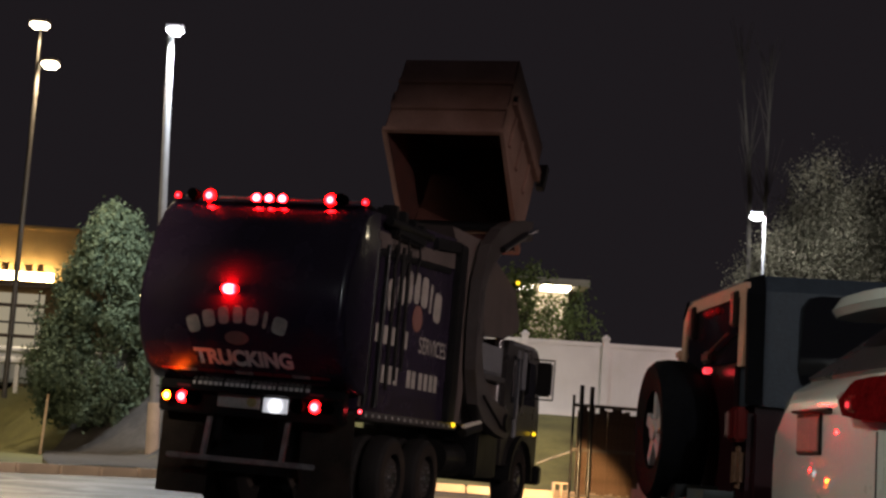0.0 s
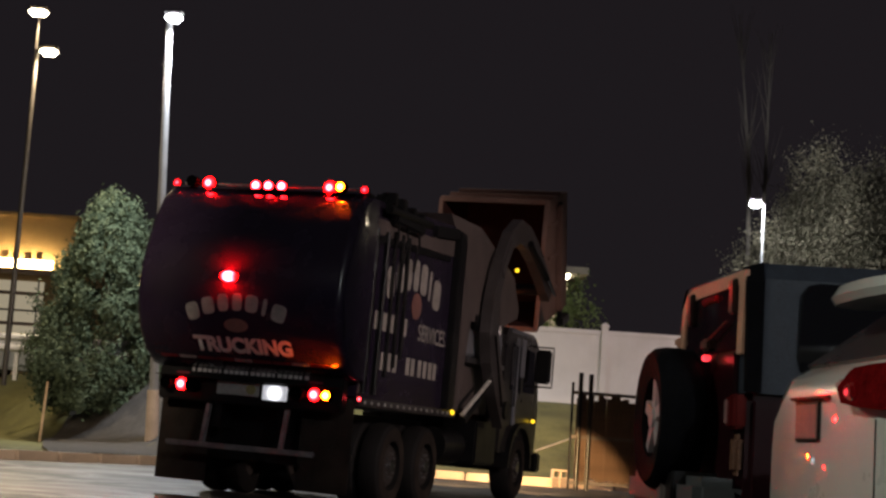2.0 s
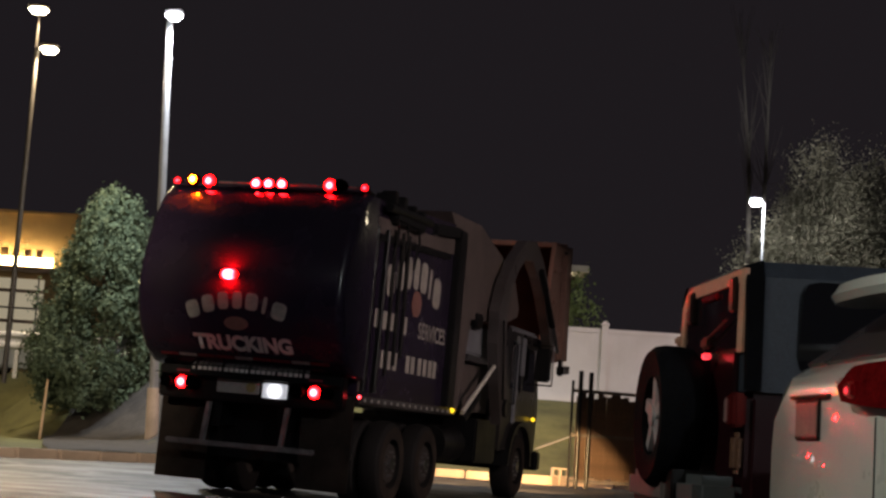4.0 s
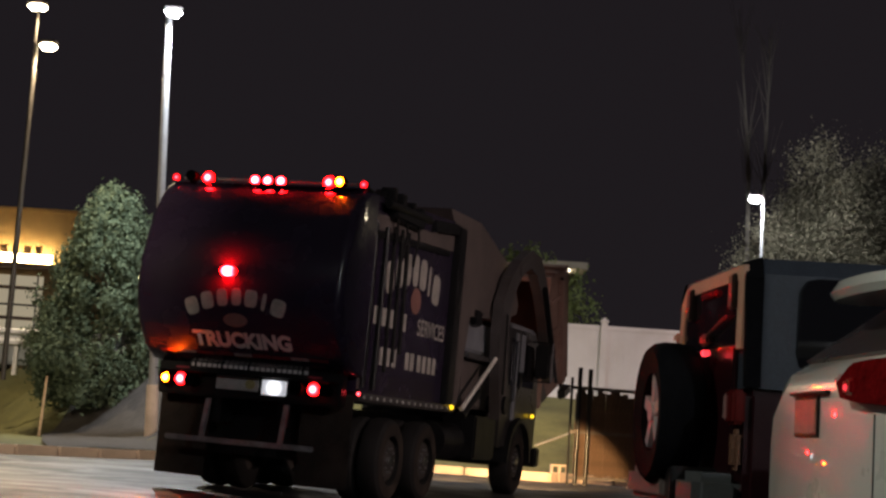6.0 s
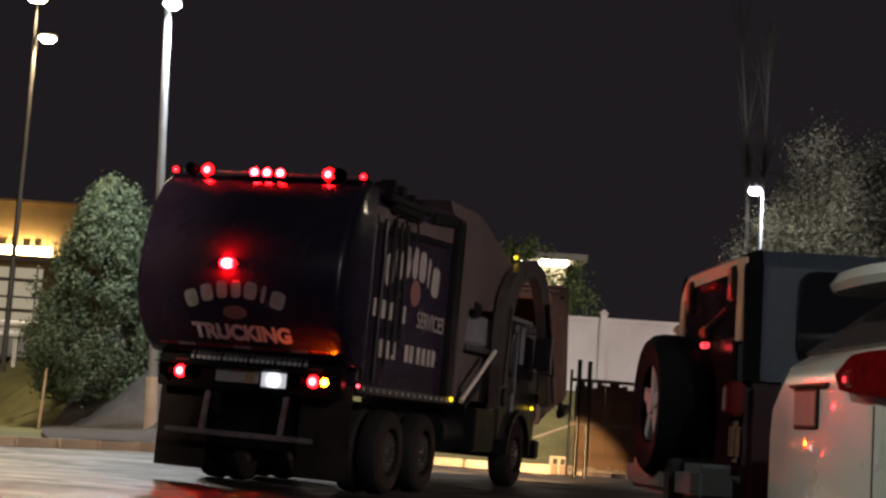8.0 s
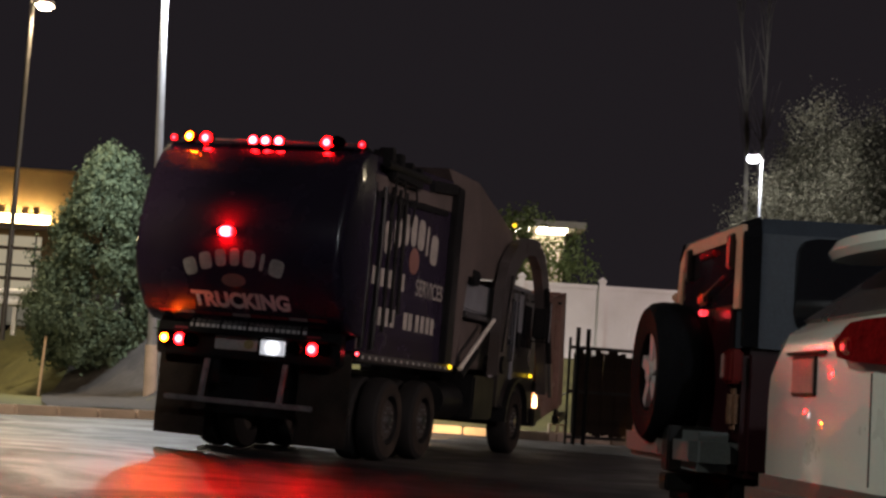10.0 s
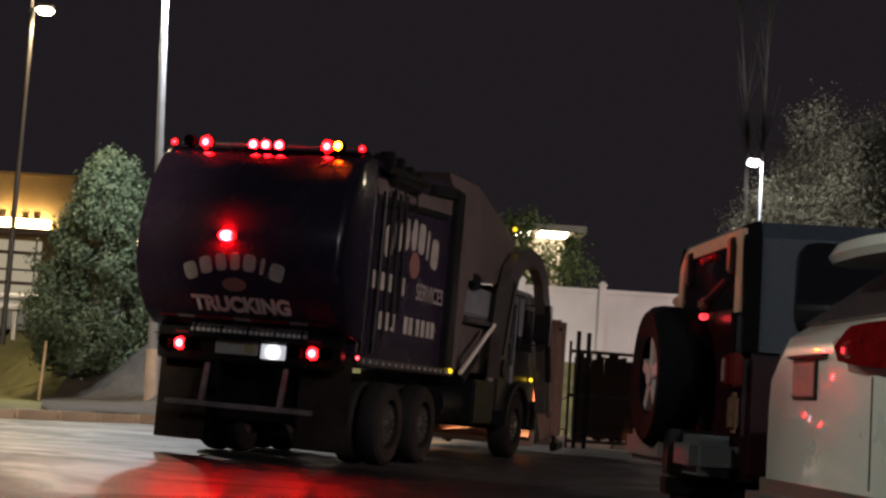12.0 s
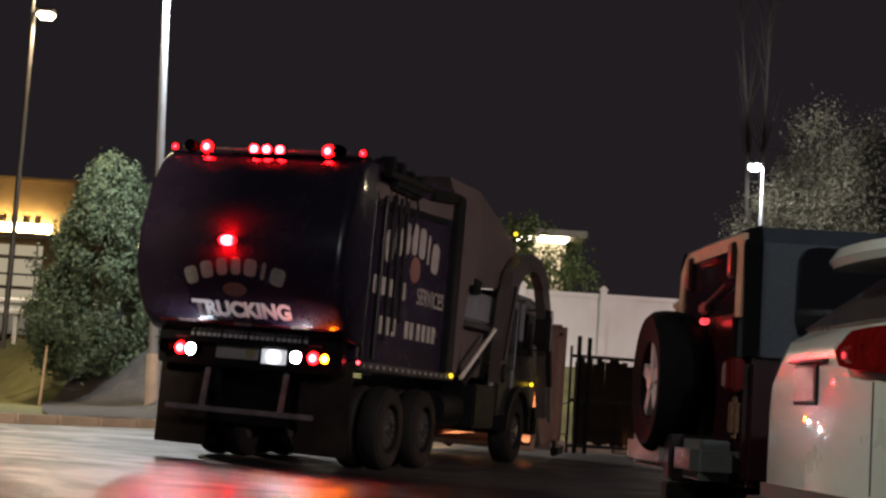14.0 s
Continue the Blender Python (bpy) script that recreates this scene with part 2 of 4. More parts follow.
# ---------------------------------------------------------------- ground
KERB = [(-60, 20.0), (-12, 22.6), (-7.4, 26.5), (-6.65, 27.5), (-5.2, 29.3), (-3.5, 31.4), (-1.5, 34.0), (0.5, 34.4), (2.4, 33.6), (3.4, 35.0), (4.6, 35.6), (14, 36.0), (80, 34.0)]
SLOPE = [(-60, 112.0), (-20, 55.0), (-12, 43.2), (-9.8, 40.4), (-6.3, 35.6), (-5.0, 35.0), (-3.5, 35.6), (-1.5, 36.0), (0.5, 34.8), (3, 34.8), (14, 36.6), (80, 35.0)]


def along(line, x):
    for (xa, ya), (xb, yb) in zip(line, line[1:]):
        if x <= xb:
            return ya + (yb - ya) * max(0, (x - xa)) / (xb - xa)
    return line[-1][1]


def kerb_y(x):
    return along(KERB, x)


def slope_y(x):
    """The foot of the bank, behind the flat strip of lawn."""
    return along(SLOPE, x)


def lot_z(x, y):
    u = (x + 2.17) * 0.952 - (y - 17.72) * 0.305
    return -0.037 * math.tanh(u * 0.62)


def berm_z(x, y):
    d = y - slope_y(x)
    s = min(1, max(0, (d - 0.6) / (5.5 + 5.0 * min(1, max(0, (x + 4.5) / 3.5)))))
    return 0.155 + 2.095 * s * s * (3 - 2 * s) + 0.03 * noise.noise(Vector((x * 0.5, y * 0.5, 0)))


def sheet(name, xs, ys, f, material, label, category="ground"):
    bm = B()
    rows = [[bm.verts.new((x, y, f(x, y))) for x in xs] for y in ys]
    for a, b in zip(rows, rows[1:]):
        for i in range(len(xs) - 1):
            bm.faces.new((a[i], a[i + 1], b[i + 1], b[i]))
    return tagged(part(name, bm, material, None, "", True), label, category, "", "structure")


lot_x = [-600, -200, -80, -40, -20] + [-12 + 0.5 * i for i in range(52)] + [20, 40, 80, 200, 600]
lot_y = [-300, -80, -20, -5] + [0.5 * i for i in range(0, 90)] + [50, 60, 80, 120, 250, 900]
sheet("ground", lot_x, lot_y, lot_z, asphalt, "dark worn asphalt of a parking lot, faintly glossy")

# the grass bank: rows follow the kerb
bank = B()
bank_x = [-60, -40, -28, -20] + [-16 + 0.5 * i for i in range(70)] + [24, 32, 50, 80]
bank_d = [0.16, 0.4] + [0.8 + 0.5 * i for i in range(45)] + [25, 30, 40, 60, 100, 300, 800]
rows = [[bank.verts.new((x, kerb_y(x) + d, berm_z(x, kerb_y(x) + d))) for x in bank_x] for d in bank_d]
for a, b in zip(rows, rows[1:]):
    for i in range(len(bank_x) - 1):
        bank.faces.new((a[i], a[i + 1], b[i + 1], b[i]))
tagged(part("grass_bank", bank, grass, None, "", True), "mown green grass bank rising behind the kerb", "grass", "", "structure")

# kerb stones
kerb_thing = thing("kerb", pose(0, 0, 0), "pale concrete kerb along the edge of the lot", "kerb", "", "structure")
x = -14.0
while x < 9.0:
    x2 = x + 0.95 * (0.6 if -12 < x < -5.2 else 0.22 if 2.3 < x < 3.2 else 1.0)
    a, b = Vector((x, kerb_y(x), 0)), Vector((x2, kerb_y(x2), 0))
    L = (b - a).length
    bm = box(B(), 0.01, L - 0.012, 0, 0.20, -0.1, 0.205, None, 0.025)
    k = part("kerb_stone", bm, concrete, kerb_thing)
    k.matrix_basis = Matrix.Translation((a.x, a.y, random.uniform(-0.006, 0.006))) @ Matrix.Rotation(math.atan2(b.y - a.y, b.x - a.x), 4, "Z")
    x = x2


# ---------------------------------------------------------------- refuse truck
TRUCK = pose(-2.173, 17.72, 0.0, 0, 1.42, -17.75)
truck = thing("refuse_truck", TRUCK, "dark navy front-loading refuse truck with white lettering, standing on the lot", "truck")

TAIL = [(-0.02, 1.50), (-0.25, 1.65), (-0.45, 1.89), (-0.525, 2.08), (-0.57, 2.32), (-0.55, 2.62), (-0.47, 2.92), (-0.35, 3.22), (-0.20, 3.46), (-0.02, 3.60)]


def tail_v(w):
    for (va, wa), (vb, wb) in zip(TAIL, TAIL[1:]):
        if w <= wb:
            return va + (vb - va) * (w - wa) / (wb - wa)
    return TAIL[-1][0]


EDGE = 0.11
sections = []
for side in (-1, 1):
    turns = [i * math.pi / 12 for i in range(7)]
    for a in (reversed(turns) if side < 0 else turns):
        x, inset = side * (1.285 - EDGE + EDGE * math.sin(a)), EDGE * (1 - math.cos(a))
        sections.append([(x, v + inset, w - inset * 0.25 * (w - 2.5)) for v, w in TAIL] + [(x, 0.34, 3.62 - inset * 0.28), (x, 0.34, 1.46 + inset * 0.25)])
tailgate = part("tailgate", loft(B(), sections), navy, truck, "glossy navy bulging tailgate with rounded edges", True)
tape_red = mat("red_reflective_tape", (0.34, 0.05, 0.06), 0.3, vary=0.2, scale=20, bump=0.05)
tape_pale = mat("pale_reflective_tape", (0.62, 0.50, 0.50), 0.3, vary=0.2, scale=20, bump=0.05)

body = part("packer_body", prism(B(), [(0.35, 1.30), (3.62, 1.30), (3.62, 3.80), (0.35, 3.62)], -1.2, 1.2), navy, truck, "navy steel packer body")
sill = part("side_sill", box(B(), -1.24, 1.24, 0.40, 4.25, 1.20, 1.298, None, 0.02), sill_steel, truck, "worn dark steel sill rail")
for i in range(16):
    part("sill_bolt", rod(B(), (1.236, 0.55 + i * 0.235, 1.25), (1.252, 0.55 + i * 0.235, 1.25), 0.022, None, 8), plate_paint, sill, "pale bolt head")
hopper = part("hopper", prism(B(), [(3.9, 1.30), (4.45, 1.30), (4.75, 2.60), (6.55, 2.70), (7.30, 2.88), (7.36, 3.02), (6.95, 3.50), (6.2, 3.68), (4.9, 3.98), (3.4, 3.95), (3.63, 3.78)], -1.19, 1.19),
              grey_paint, truck, "dull grey hopper with a sloping top")
for s in (-1, 1):
    part("body_post", box(B(), s * 1.19, s * 1.29, 3.63, 3.95, 1.30, 3.74, None, 0.015), black_paint, body)
    part("top_rail", prism(B(), [(2.6, 3.52), (3.63, 3.62), (3.63, 3.76), (2.6, 3.66)], s * 1.2, s * 1.28), black_paint, body)
    for v in (0.42, 0.80):
        part("side_pipe", rod(B(), (s * 1.25, v, 1.35), (s * 1.25, v + 0.02, 3.3), 0.03), black_paint, body, "", True)
    for v in (1.16, 1.42, 1.66):
        part("hydraulic_hose", rod(B(), (s * 1.24, v, 1.5 + 0.5 * (v - 1)), (s * 1.24, v - 0.03, 3.35), 0.022), rubber, body, "", True)
    part("valve_block", box(B(), s * 1.19, s * 1.32, 0.9, 2.0, 3.42, 3.62, None, 0.03), black_paint, body)
    part("valve_cap", box(B(), s * 1.05, s * 1.25, 0.7, 1.3, 3.62, 3.74, None, 0.03), black_paint, body)
    part("upper_panel", prism(B(), [(0.40, 3.20), (0.62, 3.24), (3.60, 3.38), (3.60, 3.60), (2.6, 3.50), (0.40, 3.42)], s * 1.2, s * 1.212), grey_paint, body, "dull grey upper panel")
    part("rear_post", box(B(), s * 1.2, s * 1.214, 0.37, 0.49, 1.34, 3.40), grey_paint, body)
    part("packer_ram", rod(B(), (s * 1.30, 0.62, 3.55), (s * 1.30, 2.2, 3.60), 0.055, None, 12), black_paint, body, "", True)
    for v, w, k in ((0.78, 3.72, 0.10), (1.12, 3.70, 0.14), (1.52, 3.66, 0.09), (1.86, 3.64, 0.12)):
        part("valve", box(B(), s * 1.14, s * 1.33, v - k / 2, v + k / 2, w - 0.12, w + 0.05, None, 0.012), black_paint, body)
    for v in (0.95, 1.30, 1.75):
        part("hydraulic_hose", rod(rod(B(), (s * 1.30, v, 3.50), (s * 1.29, v + 0.12, 3.30), 0.016, None, 6), (s * 1.29, v + 0.12, 3.30), (s * 1.25, v + 0.10, 2.95), 0.016, None, 6), rubber, body, "", True)
    frame_line = [(0.5, 1.44), (0.5, 3.1), (0.62, 3.22), (3.4, 3.36)]
    frame_in = [(0.56, 1.44), (0.56, 3.06), (0.66, 3.15), (3.4, 3.29)]
    part("panel_frame", ring_band(B(), frame_line, frame_in, s * 1.2, s * 1.238), black_paint, body)
part("hatch", box(B(), -0.9, 0.9, 2.1, 3.1, 3.74, 3.84, None, 0.03), black_paint, hopper)


def writing(text, size, material, parent, place, name="lettering", bold=0.0):
    """Flat letters of the built-in font, as a mesh; place maps a letter's (x, y) to its spot."""
    c = bpy.data.curves.new(name, "FONT")
    c.body, c.size, c.align_x, c.offset = text, size, "CENTER", bold
    tmp = bpy.data.objects.new("tmp", c)
    scene.collection.objects.link(tmp)
    me = bpy.data.meshes.new_from_object(tmp.evaluated_get(bpy.context.evaluated_depsgraph_get()))
    bpy.data.objects.remove(tmp)
    me.materials.clear()
    me.materials.append(material)
    for v in me.vertices:
        v.co = place(v.co.x, v.co.y)
    ob = new(name, me)
    ob.parent = parent
    return ob


def on_tail(x, z, lift=0.018):
    return Vector((x, tail_v(z) - lift, z))


writing("TRUCKING", 0.215, lettering, tailgate, lambda x, y: on_tail(0.05 + x * 1.12, 1.685 + y), bold=0.011)
# the name above it: plain rounded blocks along an arch
faded = mat("faded_vinyl", (0.46, 0.42, 0.38), 0.5, vary=0.3, scale=9, bump=0.02)
NAME = ((-0.565, 0.080), (-0.375, 0.076), (-0.19, 0.066), (-0.015, 0.060), (0.165, 0.078), (0.325, 0.026), (0.50, 0.090))


def rounded_block(w, h, lean):
    pts = []
    for k in range(20):
        a = k * math.tau / 20
        x, z = (math.copysign(abs(f) ** 0.55, f) for f in (math.cos(a), math.sin(a)))
        pts.append((w * x * math.cos(lean) - h * z * math.sin(lean), w * x * math.sin(lean) + h * z * math.cos(lean)))
    return pts


for off, w in NAME:
    a = off / 0.57
    bm = B()
    bm.faces.new([bm.verts.new(on_tail(0.03 + off + x, 2.235 - 0.13 * a * a + z)) for x, z in rounded_block(w, 0.098, -0.30 * a)])
    part("name_block", bm, faded, tailgate)
bm = B()
vs = [bm.verts.new(on_tail(0.0 + 0.15 * math.cos(i * math.tau / 24), 1.975 + 0.075 * math.sin(i * math.tau / 24))) for i in range(24)]
bm.faces.new(vs)
emblem_paint = mat("emblem_enamel", (0.30, 0.14, 0.12), 0.5, vary=0.2, bump=0)
part("emblem", bm, emblem_paint, tailgate, "small oval reddish emblem")
for i in range(9):
    x0 = -1.06 + i * 0.236
    bm = B()
    bm.faces.new([bm.verts.new(on_tail(p, q, 0.014)) for p, q in ((x0, 1.585), (x0 + 0.222, 1.585), (x0 + 0.222, 1.615), (x0, 1.615))])
    part("reflective_tape", bm, tape_pale if i % 3 == 1 else tape_red, tailgate)
for i in range(22):
    x0 = -0.74 + i * 0.068
    part("text_bar", box(B(), x0, x0 + (0.048 if i % 5 else 0.03), 0.010, 0.019, 1.44, 1.483), lettering, tailgate)

# side lettering on the packer body
SIDE = 1.206
writing("SERVICES", 0.30, faded, body, lambda x, y: Vector((SIDE, 2.96 + x * 0.95, 2.13 + y)), bold=0.003)
for off, w in NAME:
    a = off / 0.57
    bm = B()
    bm.faces.new([bm.verts.new((SIDE, 2.15 + 0.98 * a + x, 2.93 - 0.20 * a * a + z)) for x, z in rounded_block(w * 1.75, 0.20, -0.1 * a)])
    part("name_block", bm, faded, body)
bm = B()
bm.faces.new([bm.verts.new((SIDE, 2.22 + 0.20 * math.cos(i * math.tau / 24), 2.55 + 0.17 * math.sin(i * math.tau / 24))) for i in range(24)])
part("emblem", bm, emblem_paint, body, "round reddish emblem")
for v0 in (0.72, 0.98, 1.26, 1.74):
    bm = B()
    bm.faces.new([bm.verts.new((SIDE, v0 + y, 2.13 + z)) for y, z in ((0, 0), (0.17, 0), (0.17, 0.22), (0, 0.22))])
    part("text_bar", bm, faded, body)
for i, v0 in enumerate((1.05, 1.28, 1.5, 2.0, 2.2, 2.48, 2.7, 2.92, 3.12)):
    bm = B()
    bm.faces.new([bm.verts.new((SIDE, v0 + y, 1.66 + z)) for y, z in ((0, 0), (0.15, 0), (0.15, 0.22), (0, 0.22))])
    part("number_bar", bm, faded, body)

# roof bar and lamps
part("lamp_rail", rod(B(), (-1.12, 0.07, 3.675), (1.12, 0.07, 3.675), 0.016, None, 8), step_steel, truck, "thin grey lamp rail", True)
part("light_bar", box(B(), -1.28, 1.28, 0.02, 0.16, 3.585, 3.64, None, 0.015), black_paint, truck)
part("roof_shield", box(B(), -1.22, 1.22, -0.05, 0.34, 3.605, 3.625), navy, truck)


def lens(x, y, z, r, material, name, label="", flat=1.0):
    bm = B()
    bmesh.ops.create_uvsphere(bm, u_segments=16, v_segments=8, radius=r)
    for v in bm.verts:
        v.co.y *= 0.45
        v.co.z *= flat
    ob = centred(name, bm, (x, y, z), material, truck, label, True)
    bez = part("bezel", rod(B(), (0, 0.012, 0), (0, 0.06, 0), r * 1.1, None, 16), black_paint, ob)
    bez.scale = (1, 1, flat)
    return ob


for u in (-0.78, 0.77):
    lens(u, 0.0, 3.675, 0.078, red_lens, "tail_lamp", "glowing red round lamp")
for u in (-0.17, -0.01, 0.16):
    lens(u, 0.0, 3.67, 0.054, red_lens, "marker_lamp", "glowing red marker lamp")
for u in (-1.2, 1.2):
    lens(u, 0.0, 3.665, 0.045, red_dim, "clearance_lamp", "glowing red clearance lamp")
lens(-0.11, tail_v(2.52) - 0.03, 2.52, 0.112, red_wide, "stop_lamp", "glowing red oval stop lamp", 0.5)
for u in (-0.84, 0.84):
    lens(u, -0.03, 1.28, 0.074, red_brake, "brake_lamp", "glowing red round brake lamp")
lens(1.25, 0.34, 1.28, 0.024, red_small, "side_marker", "small red side marker")
for at in ((1.25, 4.02, 1.27), (1.22, 6.95, 3.62), (1.2, 8.85, 1.30)):
    bm = B()
    bmesh.ops.create_uvsphere(bm, u_segments=10, v_segments=6, radius=0.034)
    centred("side_marker", bm, at, yellow_marker, truck, "small glowing yellow marker", True)

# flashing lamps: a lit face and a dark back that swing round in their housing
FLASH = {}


# near black cups and backs, added so a turned-away lit face leaks nothing
cup_black = mat("lamp_housing_black", (0.002, 0.002, 0.002), 0.95, vary=0.1, bump=0, spec=0.0)


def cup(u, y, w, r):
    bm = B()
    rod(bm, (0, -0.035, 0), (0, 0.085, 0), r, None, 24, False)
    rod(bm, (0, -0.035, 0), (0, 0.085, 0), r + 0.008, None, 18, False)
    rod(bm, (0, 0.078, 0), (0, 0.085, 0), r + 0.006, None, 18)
    return centred("lamp_housing", bm, (u, y, w), cup_black, truck)


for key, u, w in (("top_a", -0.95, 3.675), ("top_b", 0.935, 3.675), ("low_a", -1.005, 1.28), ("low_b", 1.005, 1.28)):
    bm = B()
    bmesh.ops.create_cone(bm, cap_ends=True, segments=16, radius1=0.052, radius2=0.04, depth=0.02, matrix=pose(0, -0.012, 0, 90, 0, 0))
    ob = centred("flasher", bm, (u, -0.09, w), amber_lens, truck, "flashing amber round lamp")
    part("flasher_back", rod(B(), (0, -0.001, 0), (0, 0.014, 0), 0.0578, None, 24), cup_black, ob)
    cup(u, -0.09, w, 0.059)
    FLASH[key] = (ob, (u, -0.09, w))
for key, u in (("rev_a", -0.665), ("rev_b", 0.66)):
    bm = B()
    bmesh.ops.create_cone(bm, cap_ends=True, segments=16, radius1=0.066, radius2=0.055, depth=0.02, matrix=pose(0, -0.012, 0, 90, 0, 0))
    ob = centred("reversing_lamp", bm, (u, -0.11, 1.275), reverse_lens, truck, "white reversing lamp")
    part("lamp_back", rod(B(), (0, -0.001, 0), (0, 0.014, 0), 0.0718, None, 24), cup_black, ob)
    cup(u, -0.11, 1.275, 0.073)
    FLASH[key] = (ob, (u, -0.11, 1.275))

# rear frame, plate, bumper, flaps
part("rear_panel", box(B(), -1.16, 1.16, 0.02, 0.2, 1.1, 1.50, None, 0.02), black_paint, truck)
# added plate that keeps brake lamp light off the tailgate
part("lamp_baffle", box(B(), -1.14, 1.14, -0.12, 0.018, 1.372, 1.384), black_paint, truck)
for u in (-0.84, 0.84):
    part("reflector", box(B(), u - 0.09, u + 0.07, 0.002, 0.019, 1.405, 1.43), tape_red, truck, "red reflector")
for u0, u1 in ((-0.30, -0.12), (0.12, 0.36)):
    part("marker_strip", box(B(), u0, u1, -0.02, 0.0, 1.497, 1.515), tape_pale, truck)
centred("number_plate", box(B(), -0.155, 0.155, -0.01, 0.01, -0.085, 0.085, None, 0.008), (0.335, 0.01, 1.26), plate_glow, truck, "white number plate, its lamp light given as glow")
part("plate_bracket", box(B(), -0.40, 0.14, 0.0, 0.02, 1.20, 1.36, None, 0.008), plate_paint, truck, "dull grey plate bracket")
part("round_tag", rod(B(), (0.04, -0.012, 1.28), (0.04, 0.0, 1.28), 0.06, None, 18), tag_paint, truck, "round yellowish tag")
part("step_bumper", box(B(), -0.92, 0.93, -0.14, -0.06, 0.575, 0.635, None, 0.012), step_steel, truck, "worn bright steel step bumper")
for u in (-0.48, 0.51):
    part("bumper_strut", prism(B(), [(-0.10, 0.62), (-0.04, 0.62), (0.06, 1.08), (0.0, 1.08)], u - 0.025, u + 0.025), step_steel, truck)
for s in (-1, 1):
    part("mud_flap", box(B(), s * 0.58, s * 1.22, 0.28, 0.30, 0.17, 1.24, None, 0.004), truck_rubber, truck, "black rubber mud flap")
    part("flap_bracket", box(B(), s * 0.4, s * 1.22, 0.302, 0.36, 0.56, 0.64, None, 0.01), black_paint, truck)
    part("chassis_rail", box(B(), s * 0.36, s * 0.46, 0.1, 8.9, 0.82, 1.12, None, 0.01), black_paint, truck)
# black sheet standing for the shade in the opening under the tail
part("well_shade_sheet", box(B(), -0.7, 0.7, 0.5, 0.56, 0.45, 1.2, None, 0.01), black_paint, truck)


def wheel(u, v, r=0.52, wide=0.28):
    s = 1 if u > 0 else -1
    bm = B()
    prof = [(0.30, 0.0), (0.46, 0.0), (0.505, 0.03), (0.52, 0.08), (0.52, wide - 0.08), (0.505, wide - 0.03), (0.46, wide), (0.30, wide)]
    seg = 32
    rings = [[bm.verts.new((-s * d, q * math.cos(i * math.tau / seg), q * math.sin(i * math.tau / seg))) for q, d in prof] for i in range(seg)]
    for i in range(seg):
        a, b = rings[i], rings[(i + 1) % seg]
        for j in range(len(prof)):
            bm.faces.new((a[j], b[j], b[(j + 1) % len(prof)], a[(j + 1) % len(prof)]))
    bmesh.ops.recalc_face_normals(bm, faces=bm.faces)
    ty = centred("wheel", bm, (u, v, r), rubber, truck, "dusty black truck tyre on a steel rim", True)
    wall = B()
    for i in range(seg):
        quad = []
        for q, k in ((0.315, i), (0.455, i), (0.455, i + 1), (0.315, i + 1)):
            quad.append(wall.verts.new((s * 0.004, q * math.cos(k * math.tau / seg), q * math.sin(k * math.tau / seg))))
        wall.faces.new(quad)
    bmesh.ops.remove_doubles(wall, verts=wall.verts, dist=0.0005)
    part("side_wall", wall, truck_rubber, ty, "dusty tyre side wall")
    part("rim", rod(rod(B(), (-s * 0.09, 0, 0), (-s * 0.2, 0, 0), 0.31, None, 24), (-s * 0.03, 0, 0), (-s * 0.12, 0, 0), 0.24, 0.2, 20), rim_paint, ty, "dull grey steel rim", True)
    part("hub", rod(B(), (0.01 * s, 0, 0), (-s * 0.15, 0, 0), 0.075, None, 14), chrome, ty, "bright hub cap", True)
    if abs(u) > 1.0:
        for i in range(10):
            a = i * math.tau / 10
            nut = part("wheel_nut", rod(B(), (-s * 0.01, 0, 0), (-s * 0.1, 0, 0), 0.016, None, 6), steel, ty)
            nut.location = (0, 0.15 * math.cos(a), 0.15 * math.sin(a))


for v in (1.77, 3.14):
    for s in (-1, 1):
        wheel(s * 1.22, v)
        wheel(s * 0.90, v)
    part("axle", rod(B(), (-1.0, v, 0.52), (1.0, v, 0.52), 0.09), black_paint, truck)
for s in (-1, 1):
    wheel(s * 1.20, 8.03, wide=0.34)
part("axle", rod(B(), (-1.0, 8.03, 0.52), (1.0, 8.03, 0.52), 0.08), black_paint, truck)
part("fuel_tank", rod(B(), (0.85, 4.3, 0.80), (0.85, 5.3, 0.80), 0.26, None, 20), black_paint, truck, "", True)
part("tool_box", box(B(), 0.65, 1.2, 5.5, 6.6, 0.55, 1.2, None, 0.03), black_paint, truck)
part("fender", ring_band(B(), [(8.03 - 0.75 * math.cos(a), 0.52 + 0.72 * math.sin(a)) for a in [math.pi * i / 10 for i in range(11)]],
                         [(8.03 - 0.68 * math.cos(a), 0.52 + 0.65 * math.sin(a)) for a in [math.pi * i / 10 for i in range(11)]], 0.82, 1.24), black_paint, truck, "", True)

